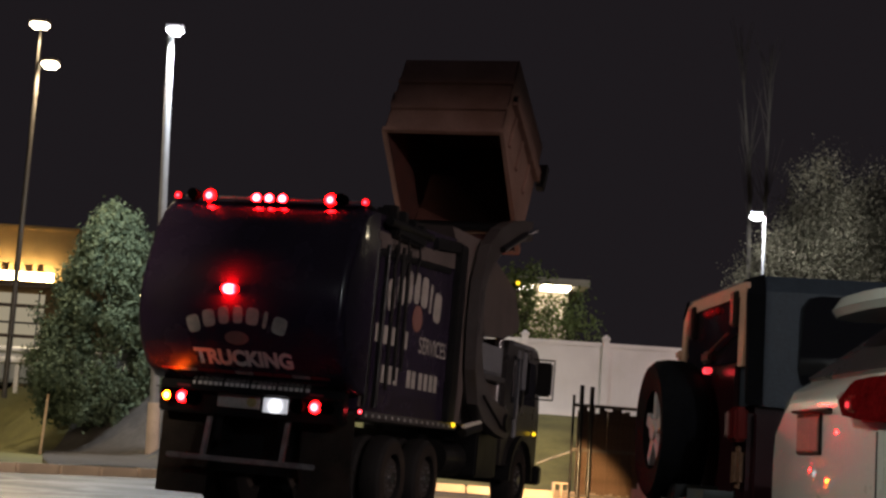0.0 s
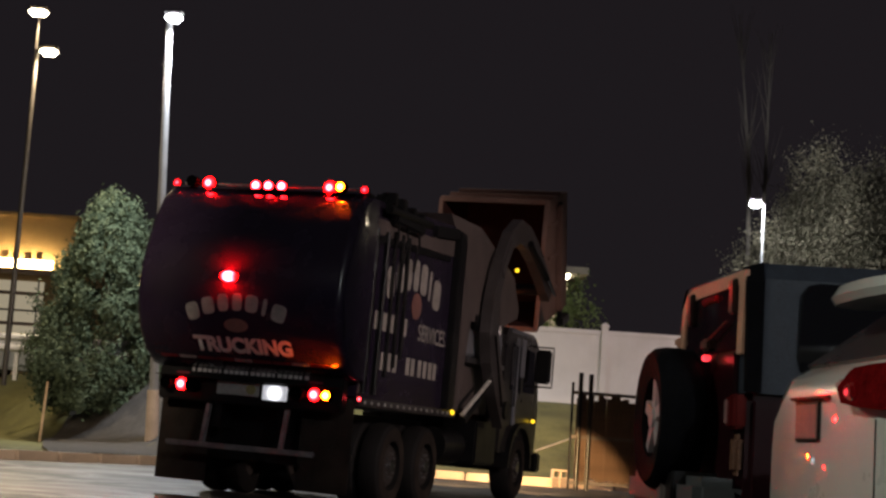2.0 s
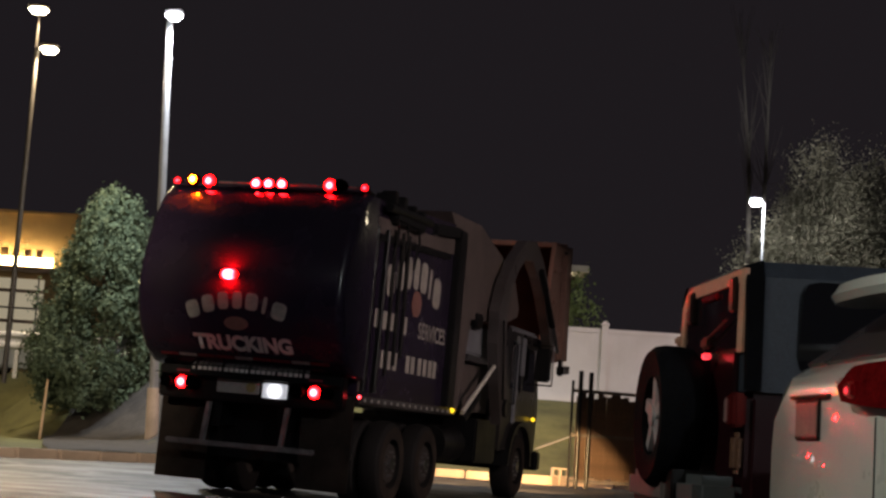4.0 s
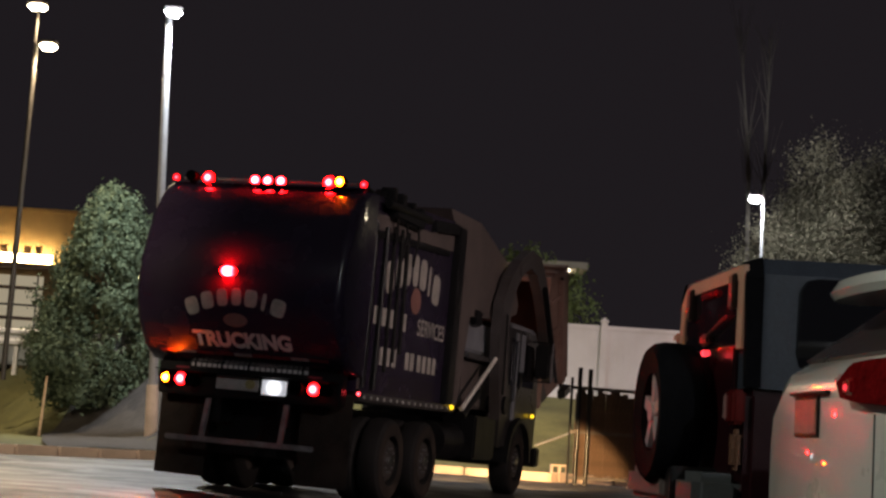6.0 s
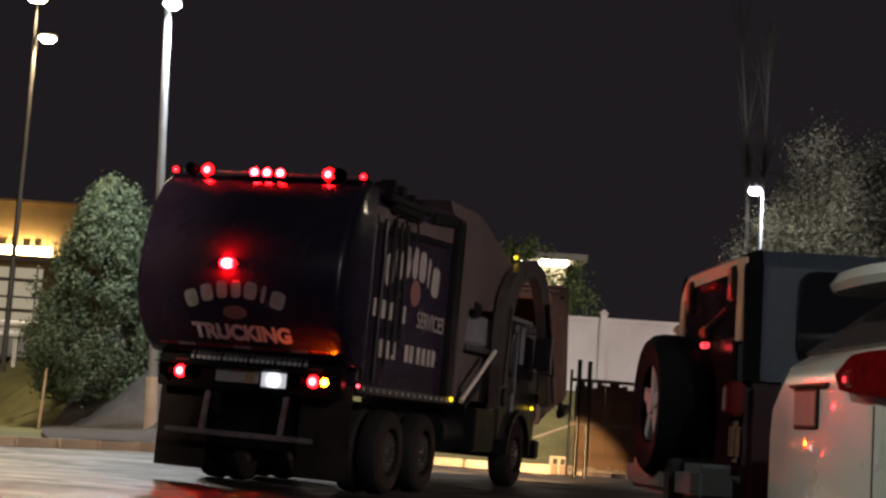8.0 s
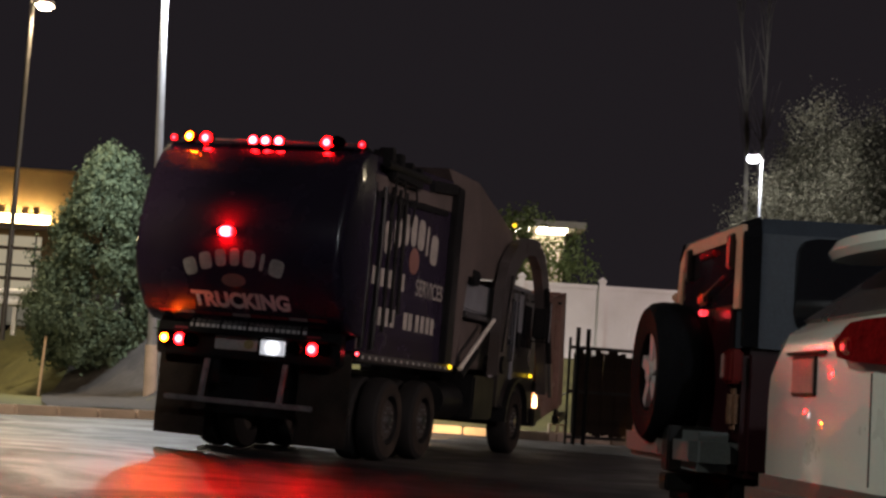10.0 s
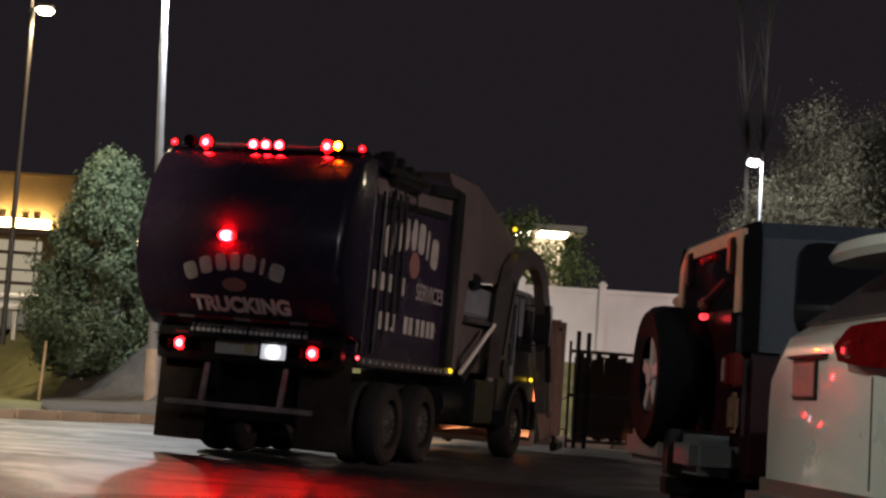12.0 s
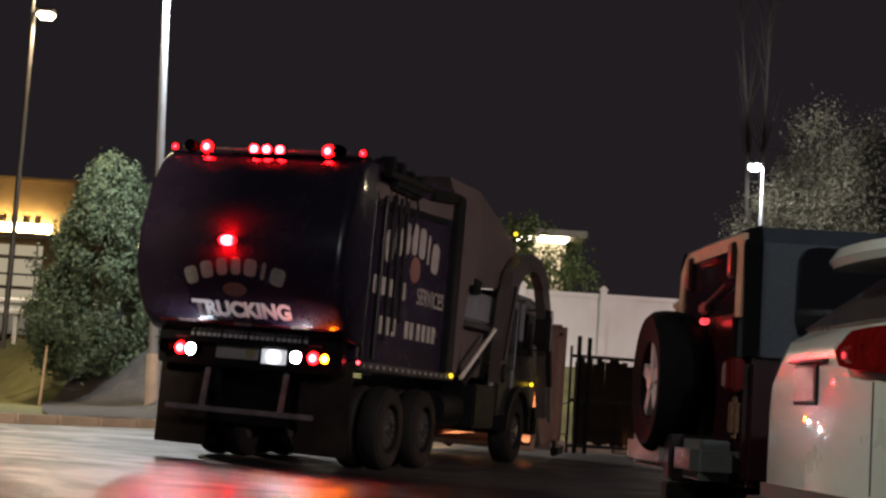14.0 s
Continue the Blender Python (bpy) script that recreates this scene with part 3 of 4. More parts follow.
# cab
cab_line = [(6.95, 0.75), (9.25, 0.75), (9.3, 1.5), (9.05, 2.55), (8.85, 2.68), (7.05, 2.72), (6.95, 2.6)]
cab = part("cab", prism(B(), cab_line, -1.15, 1.15), white_paint, truck, "dark grey low cab in front of the hopper")
for s in (-1, 1):
    part("cab_window", prism(B(), [(7.35, 1.75), (8.95, 1.75), (8.8, 2.45), (7.35, 2.5)], s * 1.15, s * 1.158), dark_glass, cab)
    part("cab_window_post", box(B(), s * 1.15, s * 1.17, 7.98, 8.1, 1.72, 2.5), black_paint, cab)
    mirror = part("mirror", box(B(), s * 1.22, s * 1.48, 8.62, 8.72, 1.93, 2.50, None, 0.03), black_paint, cab, "black box mirror on a tube arm")
    for z in (1.88, 2.54):
        part("mirror_arm", rod(B(), (s * 1.15, 8.66, z), (s * 1.50, 8.72, z), 0.014), black_paint, cab)
    part("mirror_arm", rod(B(), (s * 1.50, 8.72, 1.88), (s * 1.50, 8.72, 2.54), 0.014), steel, cab)
    part("headlamp", rod(B(), (s * 0.92, 9.26, 0.98), (s * 0.92, 9.32, 0.98), 0.1, None, 16), glow("headlamp_glow", (1.0, 0.86, 0.6), 8.0), cab, "lit round headlamp", True)
part("cab_roof_cap", box(B(), -1.165, 1.165, 7.2, 8.82, 2.62, 2.735, None, 0.04), guard_paint, cab, "pale grey roof cap", True)
for s in (-1, 1):
    # pale strips on the door also stand for the reflection in its window
    part("door_glint_post", box(B(), s * 1.15, s * 1.176, 7.58, 7.74, 1.2, 2.60, None, 0.008), guard_paint, cab, "pale grey door post with the window's reflection painted in")
    part("door_glint_post", box(B(), s * 1.15, s * 1.174, 7.92, 8.14, 1.98, 2.60, None, 0.008), guard_paint, cab, "pale grey door post with the window's reflection painted in")
    part("grab_rail", rod(rod(rod(B(), (s * 1.22, 7.42, 1.5), (s * 1.22, 7.42, 2.45), 0.018, None, 10), (s * 1.14, 7.42, 1.5), (s * 1.23, 7.42, 1.5), 0.016, None, 8), (s * 1.14, 7.42, 2.45), (s * 1.23, 7.42, 2.45), 0.016, None, 8), chrome, cab, "chrome grab rail")
centred("beacon", rod(rod(B(), (0, 0, -0.03), (0, 0, 0.06), 0.045, 0.035, 14), (0, 0, -0.07), (0, 0, -0.03), 0.055, None, 14), (0.25, 8.05, 2.83), beacon_glow, cab, "orange beacon on the cab roof", True)
part("windscreen", prism(B(), [(9.28, 1.6), (9.29, 1.6), (9.06, 2.5), (9.05, 2.5)], -1.0, 1.0), dark_glass, cab)
part("front_bumper", box(B(), -1.22, 1.22, 9.25, 9.5, 0.45, 0.78, None, 0.03), black_paint, truck)
part("cab_guard", box(B(), -1.12, 1.12, 4.85, 6.8, 2.12, 2.56, None, 0.03), guard_paint, truck, "pale grey panel between cab and hopper")
part("cab_guard_lower", box(B(), -1.05, 1.05, 5.0, 6.9, 1.30, 2.0, None, 0.03), grey_paint, truck)
part("guard_ledge", box(B(), -1.16, 1.16, 4.9, 6.9, 2.02, 2.10, None, 0.01), steel, truck)
for s in (-1, 1):
    part("work_lamp", box(B(), s * 1.12, s * 1.22, 4.95, 5.3, 2.5, 2.72, None, 0.02), black_paint, truck)
    part("exhaust_stack", rod(B(), (s * 1.02, 6.88, 1.2), (s * 1.02, 6.88, 3.0), 0.07, None, 14), steel, truck, "dull steel exhaust stack", True)

# lift arms: one goose-necked box arm on each side and the tube that joins them
PIVOT = (6.2, 1.40)
arm_out = [(-0.24, -0.15), (-0.20, 0.5), (-0.08, 1.15), (0.14, 1.57), (0.60, 1.84), (1.20, 1.96), (1.88, 1.94), (2.43, 1.68), (2.75, 1.22), (2.95, 0.70), (3.12, 0.0), (3.22, -0.60)]
arm_in = [(0.18, -0.15), (0.25, 0.5), (0.40, 1.04), (0.60, 1.40), (0.93, 1.60), (1.33, 1.70), (1.77, 1.68), (2.12, 1.47), (2.40, 1.05), (2.60, 0.60), (2.80, -0.10), (2.92, -0.65)]
arms = thing("lift_arms", Matrix.Translation((0, *PIVOT)), "dark steel lift arms", "arm")
del arms["category"]
arms.parent = truck
for s in (-1, 1):
    part("lift_arm", ring_band(B(), arm_out, arm_in, s * 1.24, s * 1.40), arm_paint, arms, "goose-necked steel box arm")
    part("pivot_pin", rod(B(), (s * 1.15, 0, 0), (s * 1.45, 0, 0), 0.14, None, 16), black_paint, arms)
for s in (-1, 1):
    part("fork_cylinder", rod(B(), (s * 1.44, 2.45, 1.15), (s * 1.44, 2.92, -0.1), 0.05, None, 12), black_paint, arms, "", True)
    part("fork_cylinder_rod", rod(B(), (s * 1.44, 2.9, 0.0), (s * 1.44, 3.12, -0.7), 0.03, None, 10), chrome, arms, "bright steel rod", True)
    part("arm_hose", rod(B(), (s * 1.42, -0.1, 0.2), (s * 1.42, 0.28, 1.35), 0.018, None, 8), rubber, arms, "", True)
    part("arm_gusset", box(B(), s * 1.395, s * 1.415, 1.1, 1.75, 1.72, 1.9, None, 0.008), arm_paint, arms)
part("cross_tube", rod(B(), (-1.3, 3.08, -0.55), (1.3, 3.08, -0.55), 0.09, None, 14), black_paint, arms, "", True)
RAMS = []
for s in (-1, 1):
    ram = thing("lift_ram", Matrix.Translation((0, 4.25, 1.18)), "lift cylinder with a bright rod", "")
    ram.parent = truck
    part("cylinder_barrel", rod(B(), (s * 1.34, -0.05, 0), (s * 1.34, 0.75, 0), 0.065, None, 12), black_paint, ram, "", True)
    part("cylinder_rod", rod(B(), (s * 1.34, 0.0, 0.085), (s * 1.34, 1.75, 0.085), 0.032, None, 12), ram_steel, ram, "bright steel rod", True)
    RAMS.append(ram)

# ---------------------------------------------------------------- dumpster
dumpster = thing("dumpster", pose(0, 0, 0), "brown painted steel dumpster carried on the truck's forks", "dumpster")
DW, DD, HF, HR = 0.97, 1.07, 1.55, 2.30


for s in (-1, 1):
    part("side_wall", prism(B(), [(-DD, 0.06), (DD, 0.06), (DD, HF), (-DD, HR)], s * (DW - 0.03), s * DW), rust_box, dumpster)
    part("fork_pocket", box(B(), s * DW, s * (DW + 0.10), -DD + 0.05, DD - 0.15, 0.62, 0.84, None, 0.01), rust_box, dumpster, "steel fork pocket")
    for y in (-0.55, 0.05, 0.62):
        part("side_rib", box(B(), s * DW, s * (DW + 0.045), y - 0.04, y + 0.04, 0.86, 1.45, None, 0.008), rust_box, dumpster)
    part("corner_gusset", prism(B(), [(-DD + 0.02, 1.75), (-DD + 0.42, 2.06), (-DD + 0.02, 2.20)], s * DW, s * (DW + 0.03)), black_paint, dumpster)
part("front_wall", box(B(), -DW, DW, DD - 0.03, DD, 0.06, HF), rust_box, dumpster)
part("rear_wall", box(B(), -DW, DW, -DD, -DD + 0.03, 0.06, HR), rust_box, dumpster)
part("floor_plate", box(B(), -DW, DW, -DD, DD, 0.02, 0.07), rust_box, dumpster)
# thin added sheets, coloured dark for the shade inside the dumpster
part("inner_shade_sheet", box(B(), -DW + 0.04, DW - 0.04, -DD + 0.04, DD - 0.04, 0.08, 0.14), inside_shade, dumpster)
part("inner_shade_sheet", box(B(), -DW + 0.035, DW - 0.035, DD - 0.05, DD - 0.032, 0.1, HF - 0.02), inside_shade, dumpster)
part("inner_shade_sheet", box(B(), -DW + 0.035, DW - 0.035, -DD + 0.032, -DD + 0.05, 0.1, HR - 0.02), inside_shade, dumpster)
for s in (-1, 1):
    part("inner_shade_sheet", prism(B(), [(-DD + 0.05, 0.1), (DD - 0.05, 0.1), (DD - 0.05, HF - 0.03), (-DD + 0.05, HR - 0.03)], s * (DW - 0.05), s * (DW - 0.032)), inside_shade, dumpster)
part("front_lip", box(B(), -DW - 0.03, DW + 0.03, DD - 0.05, DD + 0.04, HF - 0.07, HF + 0.01, None, 0.01), rust_box, dumpster)
part("rear_lip", box(B(), -DW - 0.03, DW + 0.03, -DD - 0.04, -DD + 0.05, HR - 0.07, HR + 0.01, None, 0.01), rust_box, dumpster)
for s in (-1, 1):
    part("side_lip", prism(B(), [(-DD, HR - 0.08), (DD, HF - 0.08), (DD, HF + 0.01), (-DD, HR + 0.01)], s * (DW - 0.03), s * (DW + 0.04)), rust_box, dumpster)
    for y in (-0.8, 0.8):
        part("caster", rod(B(), (s * 0.75, y, -0.06), (s * 0.82, y, -0.06), 0.09, None, 12), rubber, dumpster)
for z in (0.5, 1.05):
    part("front_rib", box(B(), -DW, DW, DD, DD + 0.05, z - 0.05, z + 0.05, None, 0.01), rust_box, dumpster)

# forks: two tines that carry it
forks = thing("lift_forks", pose(0, 0, 0), "pair of black steel fork tines", "")
forks.parent = truck
for s in (-1, 1):
    part("fork_tine", prism(B(), [(-DD - 0.25, 0.66), (DD - 0.1, 0.70), (DD - 0.1, 0.76), (-DD - 0.25, 0.80)], s * (DW + 0.02), s * (DW + 0.08)), black_paint, forks)
    part("fork_upright", prism(B(), [(-DD - 0.22, 0.35), (-DD - 0.08, 0.35), (-DD - 0.08, 0.82), (-DD - 0.22, 0.82)], s * (DW + 0.0), s * (DW + 0.14)), black_paint, forks)

# ---------------------------------------------------------------- street lamps
def street_lamp(name, base, height, head, material, lens_mat, label, r=0.09, reach=0.6, pedestal=0.0, side=1):
    t = thing(name, Matrix.Translation(base), label, "street lamp", "street lamps")
    part("pole", rod(B(), (0, 0, pedestal * 0.9), (0, 0, height), r, r * 0.75, 14), material, t, "", True)
    if pedestal:
        part("pedestal", rod(B(), (0, 0, -0.2), (0, 0, pedestal), r * 1.5, r * 1.35, 20), concrete, t, "pale concrete pedestal", True)
    part("bracket", box(B(), min(0, side * 0.25), max(0, side * 0.25), -0.05, 0.05, height - 0.08, height + 0.02, None, 0.01), material, t)
    x0, x1 = sorted((side * 0.08 + (head or 0), side * (0.1 + reach) + (head or 0)))
    part("lamp_head", box(B(), x0, x1, -0.2, 0.2, height + 0.02, height + 0.12, None, 0.04), material, t)
    part("lens", box(B(), x0 + 0.03, x1 - 0.03, -0.21, 0.17, height - 0.16, height + 0.06, None, 0.08), lens_mat, t, "glowing lens")
    return t


lean_lamp = street_lamp("street_lamp", (-6.80, 38.0, 0.10), 11.08, -0.20, pole_grey, led_lens, "tall pale grey pole with a white lamp head", 0.112, 0.44, 1.55)
lean_lamp.matrix_world = pose(-6.86, 38.0, 0.10, 0, -2.6, 0)
street_lamp("street_lamp", (-11.77, 42.0, 1.6), 9.45, None, bronze, warm_lens, "tall dark pole with a warm lamp head", 0.075, 0.5)
street_lamp("street_lamp", (-12.93, 46.0, 2.0), 11.25, -0.42, bronze, warm_lens, "tall dark pole with a warm lamp head", 0.05, 0.6)
street_lamp("street_lamp", (12.66, 60.0, 2.2), 8.9, None, pole_grey, led_lens, "slim pale pole with a white lamp head", 0.06, 0.5, side=-1)
# the next five stand out of view, added to carry the lot lights below
street_lamp("street_lamp", (-9.4, 1.0, 0.0), 9.0, None, pole_grey, led_lens, "tall pale pole with a white lamp head", 0.1, 0.5, 0.8)
street_lamp("street_lamp", (9.5, -6.0, 0.0), 9.0, None, pole_grey, led_lens, "tall pale pole with a white lamp head", 0.1, 0.5, 0.8, side=-1)
street_lamp("street_lamp", (-18.0, 23.0, 0.0), 9.0, None, bronze, warm_lens, "tall dark pole with a warm lamp head", 0.1, 0.5, 0.8)
street_lamp("street_lamp", (16.0, 3.0, 0.0), 9.0, None, pole_grey, warm_lens, "tall pale pole with a warm lamp head", 0.1, 0.5, 0.8, side=-1)
street_lamp("street_lamp", (15.6, 36.0, 0.0), 9.0, None, pole_grey, warm_lens, "tall pale pole with a warm lamp head", 0.1, 0.5, 0.8, side=-1)
spot("lot_lamp_light", (-6.9, 37.6, 10.85), (-7.4, 37.5, 0), 4200, WHITE_LED, 150)
spot("warm_lamp_light", (-11.45, 41.7, 10.9), (-10.5, 39.0, 0), 2100, WARM, 150)
spot("far_warm_lamp_light", (-12.8, 45.7, 13.0), (-13.0, 40.0, 0), 1500, WARM, 150)
spot("far_lamp_light", (12.2, 59.2, 10.8), (15.2, 63.5, 8.8), 1700, WHITE_LED, 178)
# unseen lot lights, aimed to brighten the bank, cars, kerb, truck and fence
spot("left_lot_light", (-17.5, 22.9, 8.55), (-11.0, 34.0, 0.4), 1500, WARM, 74, 0.15, 0.8)
spot("near_lot_light", (-9.0, 1.0, 8.85), (2.6, 7.0, 0.8), 3900, (0.98, 0.97, 0.84), 56, 0.15, 0.8)
spot("near_lot_warm_light", (-8.9, 1.1, 8.55), (-7.2, 30.5, 0.8), 14000, (1.0, 0.79, 0.58), 37, 0.15, 0.7)
spot("rear_lot_white_light", (9.0, -6.0, 8.85), (2.0, 7.4, 0.8), 2600, WHITE_LED, 54, 0.15, 0.8)
spot("rear_lot_warm_light", (15.5, 3.0, 8.85), (0.2, 23.4, 1.3), 7600, (1.0, 0.76, 0.69), 25, 0.15, 0.45)
spot("side_lot_light", (15.0, 36.0, 8.85), (4.0, 46.0, 3.6), 3600, (1.0, 0.79, 0.75), 104)
for u in (-0.92, 0.92):
    spot("headlamp_light", TRUCK @ Vector((u, 9.40, 0.98)), TRUCK @ Vector((u * 0.4 - 1.9, 25.0, -2.0)), 5200, (1.0, 0.60, 0.26), 30, 0.06, 0.35)

# ---------------------------------------------------------------- fence, gate
fence = thing("vinyl_fence", pose(0, 0, 0), "tall white vinyl panel fence on the bank", "fence")
FY = 46.0
posts = [-4.75, -2.3, 0.15, 2.6, 5.05, 7.5, 9.95, 12.4]
for i, px in enumerate(posts):
    part("post", box(B(), px - 0.1, px + 0.1, FY - 0.1, FY + 0.1, 2.1, 4.62, None, 0.01), vinyl, fence)
    bm = B()
    bmesh.ops.create_cone(bm, cap_ends=True, segments=4, radius1=0.17, radius2=0.02, depth=0.10, matrix=Matrix.Translation((px, FY, 4.70)) @ Matrix.Rotation(radians(45), 4, "Z"))
    box(bm, px - 0.125, px + 0.125, FY - 0.125, FY + 0.125, 4.60, 4.65)
    part("post_cap", bm, vinyl, fence)
    if i + 1 < len(posts):
        qx = posts[i + 1]
        part("top_rail", box(B(), px + 0.1, qx - 0.1, FY - 0.045, FY + 0.045, 4.36, 4.50, None, 0.008), vinyl, fence)
        part("bottom_rail", box(B(), px + 0.1, qx - 0.1, FY - 0.045, FY + 0.045, 2.22, 2.36, None, 0.008), vinyl, fence)
        n = 13
        step = (qx - px - 0.2) / n
        for j in range(n):
            x0 = px + 0.1 + j * step
            part("slat", box(B(), x0 + 0.0012, x0 + step - 0.0012, FY - 0.02, FY + 0.02, 2.34, 4.38), vinyl, fence)

rail_steel = mat("weathered_rail_steel", (0.16, 0.14, 0.13), 0.5, vary=0.4, scale=4, bump=0.15)
gate = thing("metal_gate", pose(3.0, 33.0, 0.0, 0, 0, 18), "dark metal gate with brown slats, swung open", "gate")
for z in (0.12, 1.1, 2.05):
    part("gate_rail", box(B(), 0, 1.6, -0.03, 0.03, z, z + 0.07), rail_steel, gate)
part("gate_post", rod(B(), (0.0, 0, 0), (0.0, 0, 2.3), 0.03), black_paint, gate)
for gx, gh in ((0.18, 2.52), (0.42, 2.50)):
    part("gate_post", rod(B(), (gx, 0, 0), (gx, 0, gh), 0.05), black_paint, gate, "", True)
gate_slat = mat("gate_slat_plastic", (0.125, 0.080, 0.055), 0.42, vary=0.45, scale=3, bump=0.3, dirt=(0.02, 0.017, 0.015), dirt_amount=0.7)
for i in range(-4, 11):
    slat = part("gate_slat", box(B(), -0.062, 0.062, -0.006, 0.008, 0.15 + random.uniform(0, 0.10), 2.02 + random.uniform(-0.10, 0.06), None, 0.003), gate_slat, gate)
    slat.matrix_basis = pose(0.575 + i * 0.1 + random.uniform(-0.012, 0.012), 0.012 * (i % 3), 0, random.uniform(-0.5, 0.5), random.uniform(-0.35, 0.35), random.uniform(-5, 5))
part("cane_bolt", rod(B(), (-0.75, 0.1, 0.78), (0.1, 0, 1.13), 0.02), galv, gate)

blk = thing("cinder_block", pose(3.04, 35.6, 0.165, 0, 0, 5), "grey hollow concrete block on the kerb", "block")
bm = B()
box(bm, -0.20, 0.20, -0.1, 0.1, 0, 0.04), box(bm, -0.20, 0.20, -0.1, 0.1, 0.18, 0.22)
for x0 in (-0.20, -0.022, 0.155):
    box(bm, x0, x0 + 0.045, -0.1, 0.1, 0.04, 0.18)
part("block_body", bm, concrete, blk)

# ---------------------------------------------------------------- bank: guard rail, stake, mulch
rail = thing("guard_rail", pose(0, 0, 0), "galvanised steel guard rail on short posts", "guard rail")
bm = B()
prof = [(0, 2.62), (-0.05, 2.68), (-0.05, 2.76), (0, 2.84), (0, 2.92), (-0.05, 3.0), (-0.05, 3.08), (0, 3.14), (0.012, 3.14), (0.012, 2.62)]
prism(bm, [(44.0 + a, b) for a, b in prof], -30, -7.5)
part("rail_beam", bm, galv, rail)
for px in (-24, -22, -20, -18, -16, -14, -12.05, -10.1):
    part("rail_post", box(B(), px - 0.06, px + 0.06, 44.02, 44.15, 1.8, 3.05), galv, rail)
stake = thing("wooden_stake", pose(-10.36, 40.9, 0.10, 0, 1.6, 0), "thin bare wooden stake in the grass", "stake")
part("stake_shaft", rod(B(), (0, 0, 0), (0.02, 0, 1.66), 0.04, 0.032, 8), wood, stake)
bed = B()
mx = [-10.3 + 0.25 * i for i in range(25)]
md = [-14, -10, -7, -5, -3.0, -1.5, -0.5, 0.2, 0.6, 1.0, 1.4, 1.9, 2.4, 2.9, 3.6, 4.4, 5.2]


def bed_point(x, d):
    y = max(slope_y(x) + d, kerb_y(x * 0.72) + 0.35)
    x *= min(1, y / slope_y(x))
    y = max(y, kerb_y(x) + 0.3)
    return (x, y, berm_z(x, y) + (0.05 if d < 0 else 0.11))


rows = [[bed.verts.new(bed_point(x, d)) for x in mx] for d in md]
for a, b in zip(rows, rows[1:]):
    for i in range(len(mx) - 1):
        bed.faces.new((a[i], a[i + 1], b[i + 1], b[i]))
tagged(part("mulch_bed", bed, mulch, None, "", True), "grey-brown mulch bed under the conifer", "mulch", "", "structure")


# ---------------------------------------------------------------- trees
def leaf_cloud(name, centres, normals, size, material, parent, aspect=1.8, rng=None):
    rng = rng or np.random.RandomState(3)
    n = len(centres)
    a = rng.normal(size=(n, 3)) + normals * 0.6
    a /= np.linalg.norm(a, axis=1)[:, None]
    b = np.cross(a, rng.normal(size=(n, 3)))
    b /= np.linalg.norm(b, axis=1)[:, None]
    c = np.cross(a, b)
    s = size * rng.uniform(0.6, 1.4, (n, 1))
    v = np.stack([centres - b * s * aspect, centres - c * s + a * s * 0.3, centres + b * s * aspect, centres + c * s + a * s * 0.3], 1).reshape(-1, 3)
    k = np.arange(n)[:, None] * 4
    faces = np.concatenate([k + [0, 1, 2], k + [0, 2, 3]]).tolist()
    me = bpy.data.meshes.new(name)
    me.from_pydata(v.tolist(), [], faces)
    me.materials.append(material)
    ob = new(name, me)
    ob.parent = parent
    tagged(ob, kind="stuff")
    return ob


def conifer(base, height, width, seed):
    rng = np.random.RandomState(seed)
    t = thing("conifer", Matrix.Translation(base), "dense green conical evergreen on the mulch bed", "tree")
    part("trunk", rod(B(), (0, 0, -0.1), (0, 0, height * 0.9), 0.11, 0.02, 10), bark, t)
    n = 560
    z = rng.uniform(0.0, 1, n) ** 1.35
    ang = rng.uniform(0, math.tau, n)
    lump = 1 + 0.13 * np.sin(ang * 3 + z * 9) + 0.10 * np.sin(ang * 7 - z * 17) + rng.normal(0, 0.06, n)
    shape = np.minimum(1, 0.72 + z * 1.7) * (1 - z) ** 0.55 + 0.03
    r = width / 2 * shape * lump * rng.uniform(0.66, 1.03, n)
    clump = np.stack([r * np.cos(ang), r * np.sin(ang), 0.95 + z * (height - 1.0)], 1)
    per = 105
    off = rng.normal(0, 1, (n * per, 3))
    c = np.repeat(clump, per, 0) + off * (0.125, 0.125, 0.175)
    out = np.repeat(np.stack([np.cos(ang), np.sin(ang), np.full(n, 0.5)], 1), per, 0) * 1.2 + off * 1.4
    leaf_cloud("foliage", c, out, 0.032, conifer_leaf, t, 2.0, rng)
    return t


def broadleaf(name, base, height, crown_z, radius, seed, material, label, clumps=160, per=60, leaf=0.07, spread=0.45, trunk=0.16):
    rng = np.random.RandomState(seed)
    t = thing(name, Matrix.Translation(base), label, "tree")
    bm = rod(B(), (0, 0, -0.2), (0, 0, crown_z), trunk, trunk * 0.6, 10)
    cent = rng.normal(size=(clumps, 3))
    cent /= np.linalg.norm(cent, axis=1)[:, None]
    cent *= (rng.uniform(0.25, 1, (clumps, 1)) ** 0.5) * radius * (1 + 0.2 * rng.normal(size=(clumps, 1)))
    cent[:, 2] = cent[:, 2] * (height - crown_z) / 2 / radius + (height + crown_z) / 2
    for q in cent[:: max(1, clumps // 22)]:
        rod(bm, (0, 0, crown_z * 0.9), tuple(q), trunk * 0.35, trunk * 0.08, 6)
    part("trunk", bm, bark, t)
    c = np.repeat(cent, per, 0) + rng.normal(0, spread, (clumps * per, 3))
    leaf_cloud("crown", c, np.tile([0, 0, 0.6], (len(c), 1)), leaf, material, t, 1.5, rng)
    return t


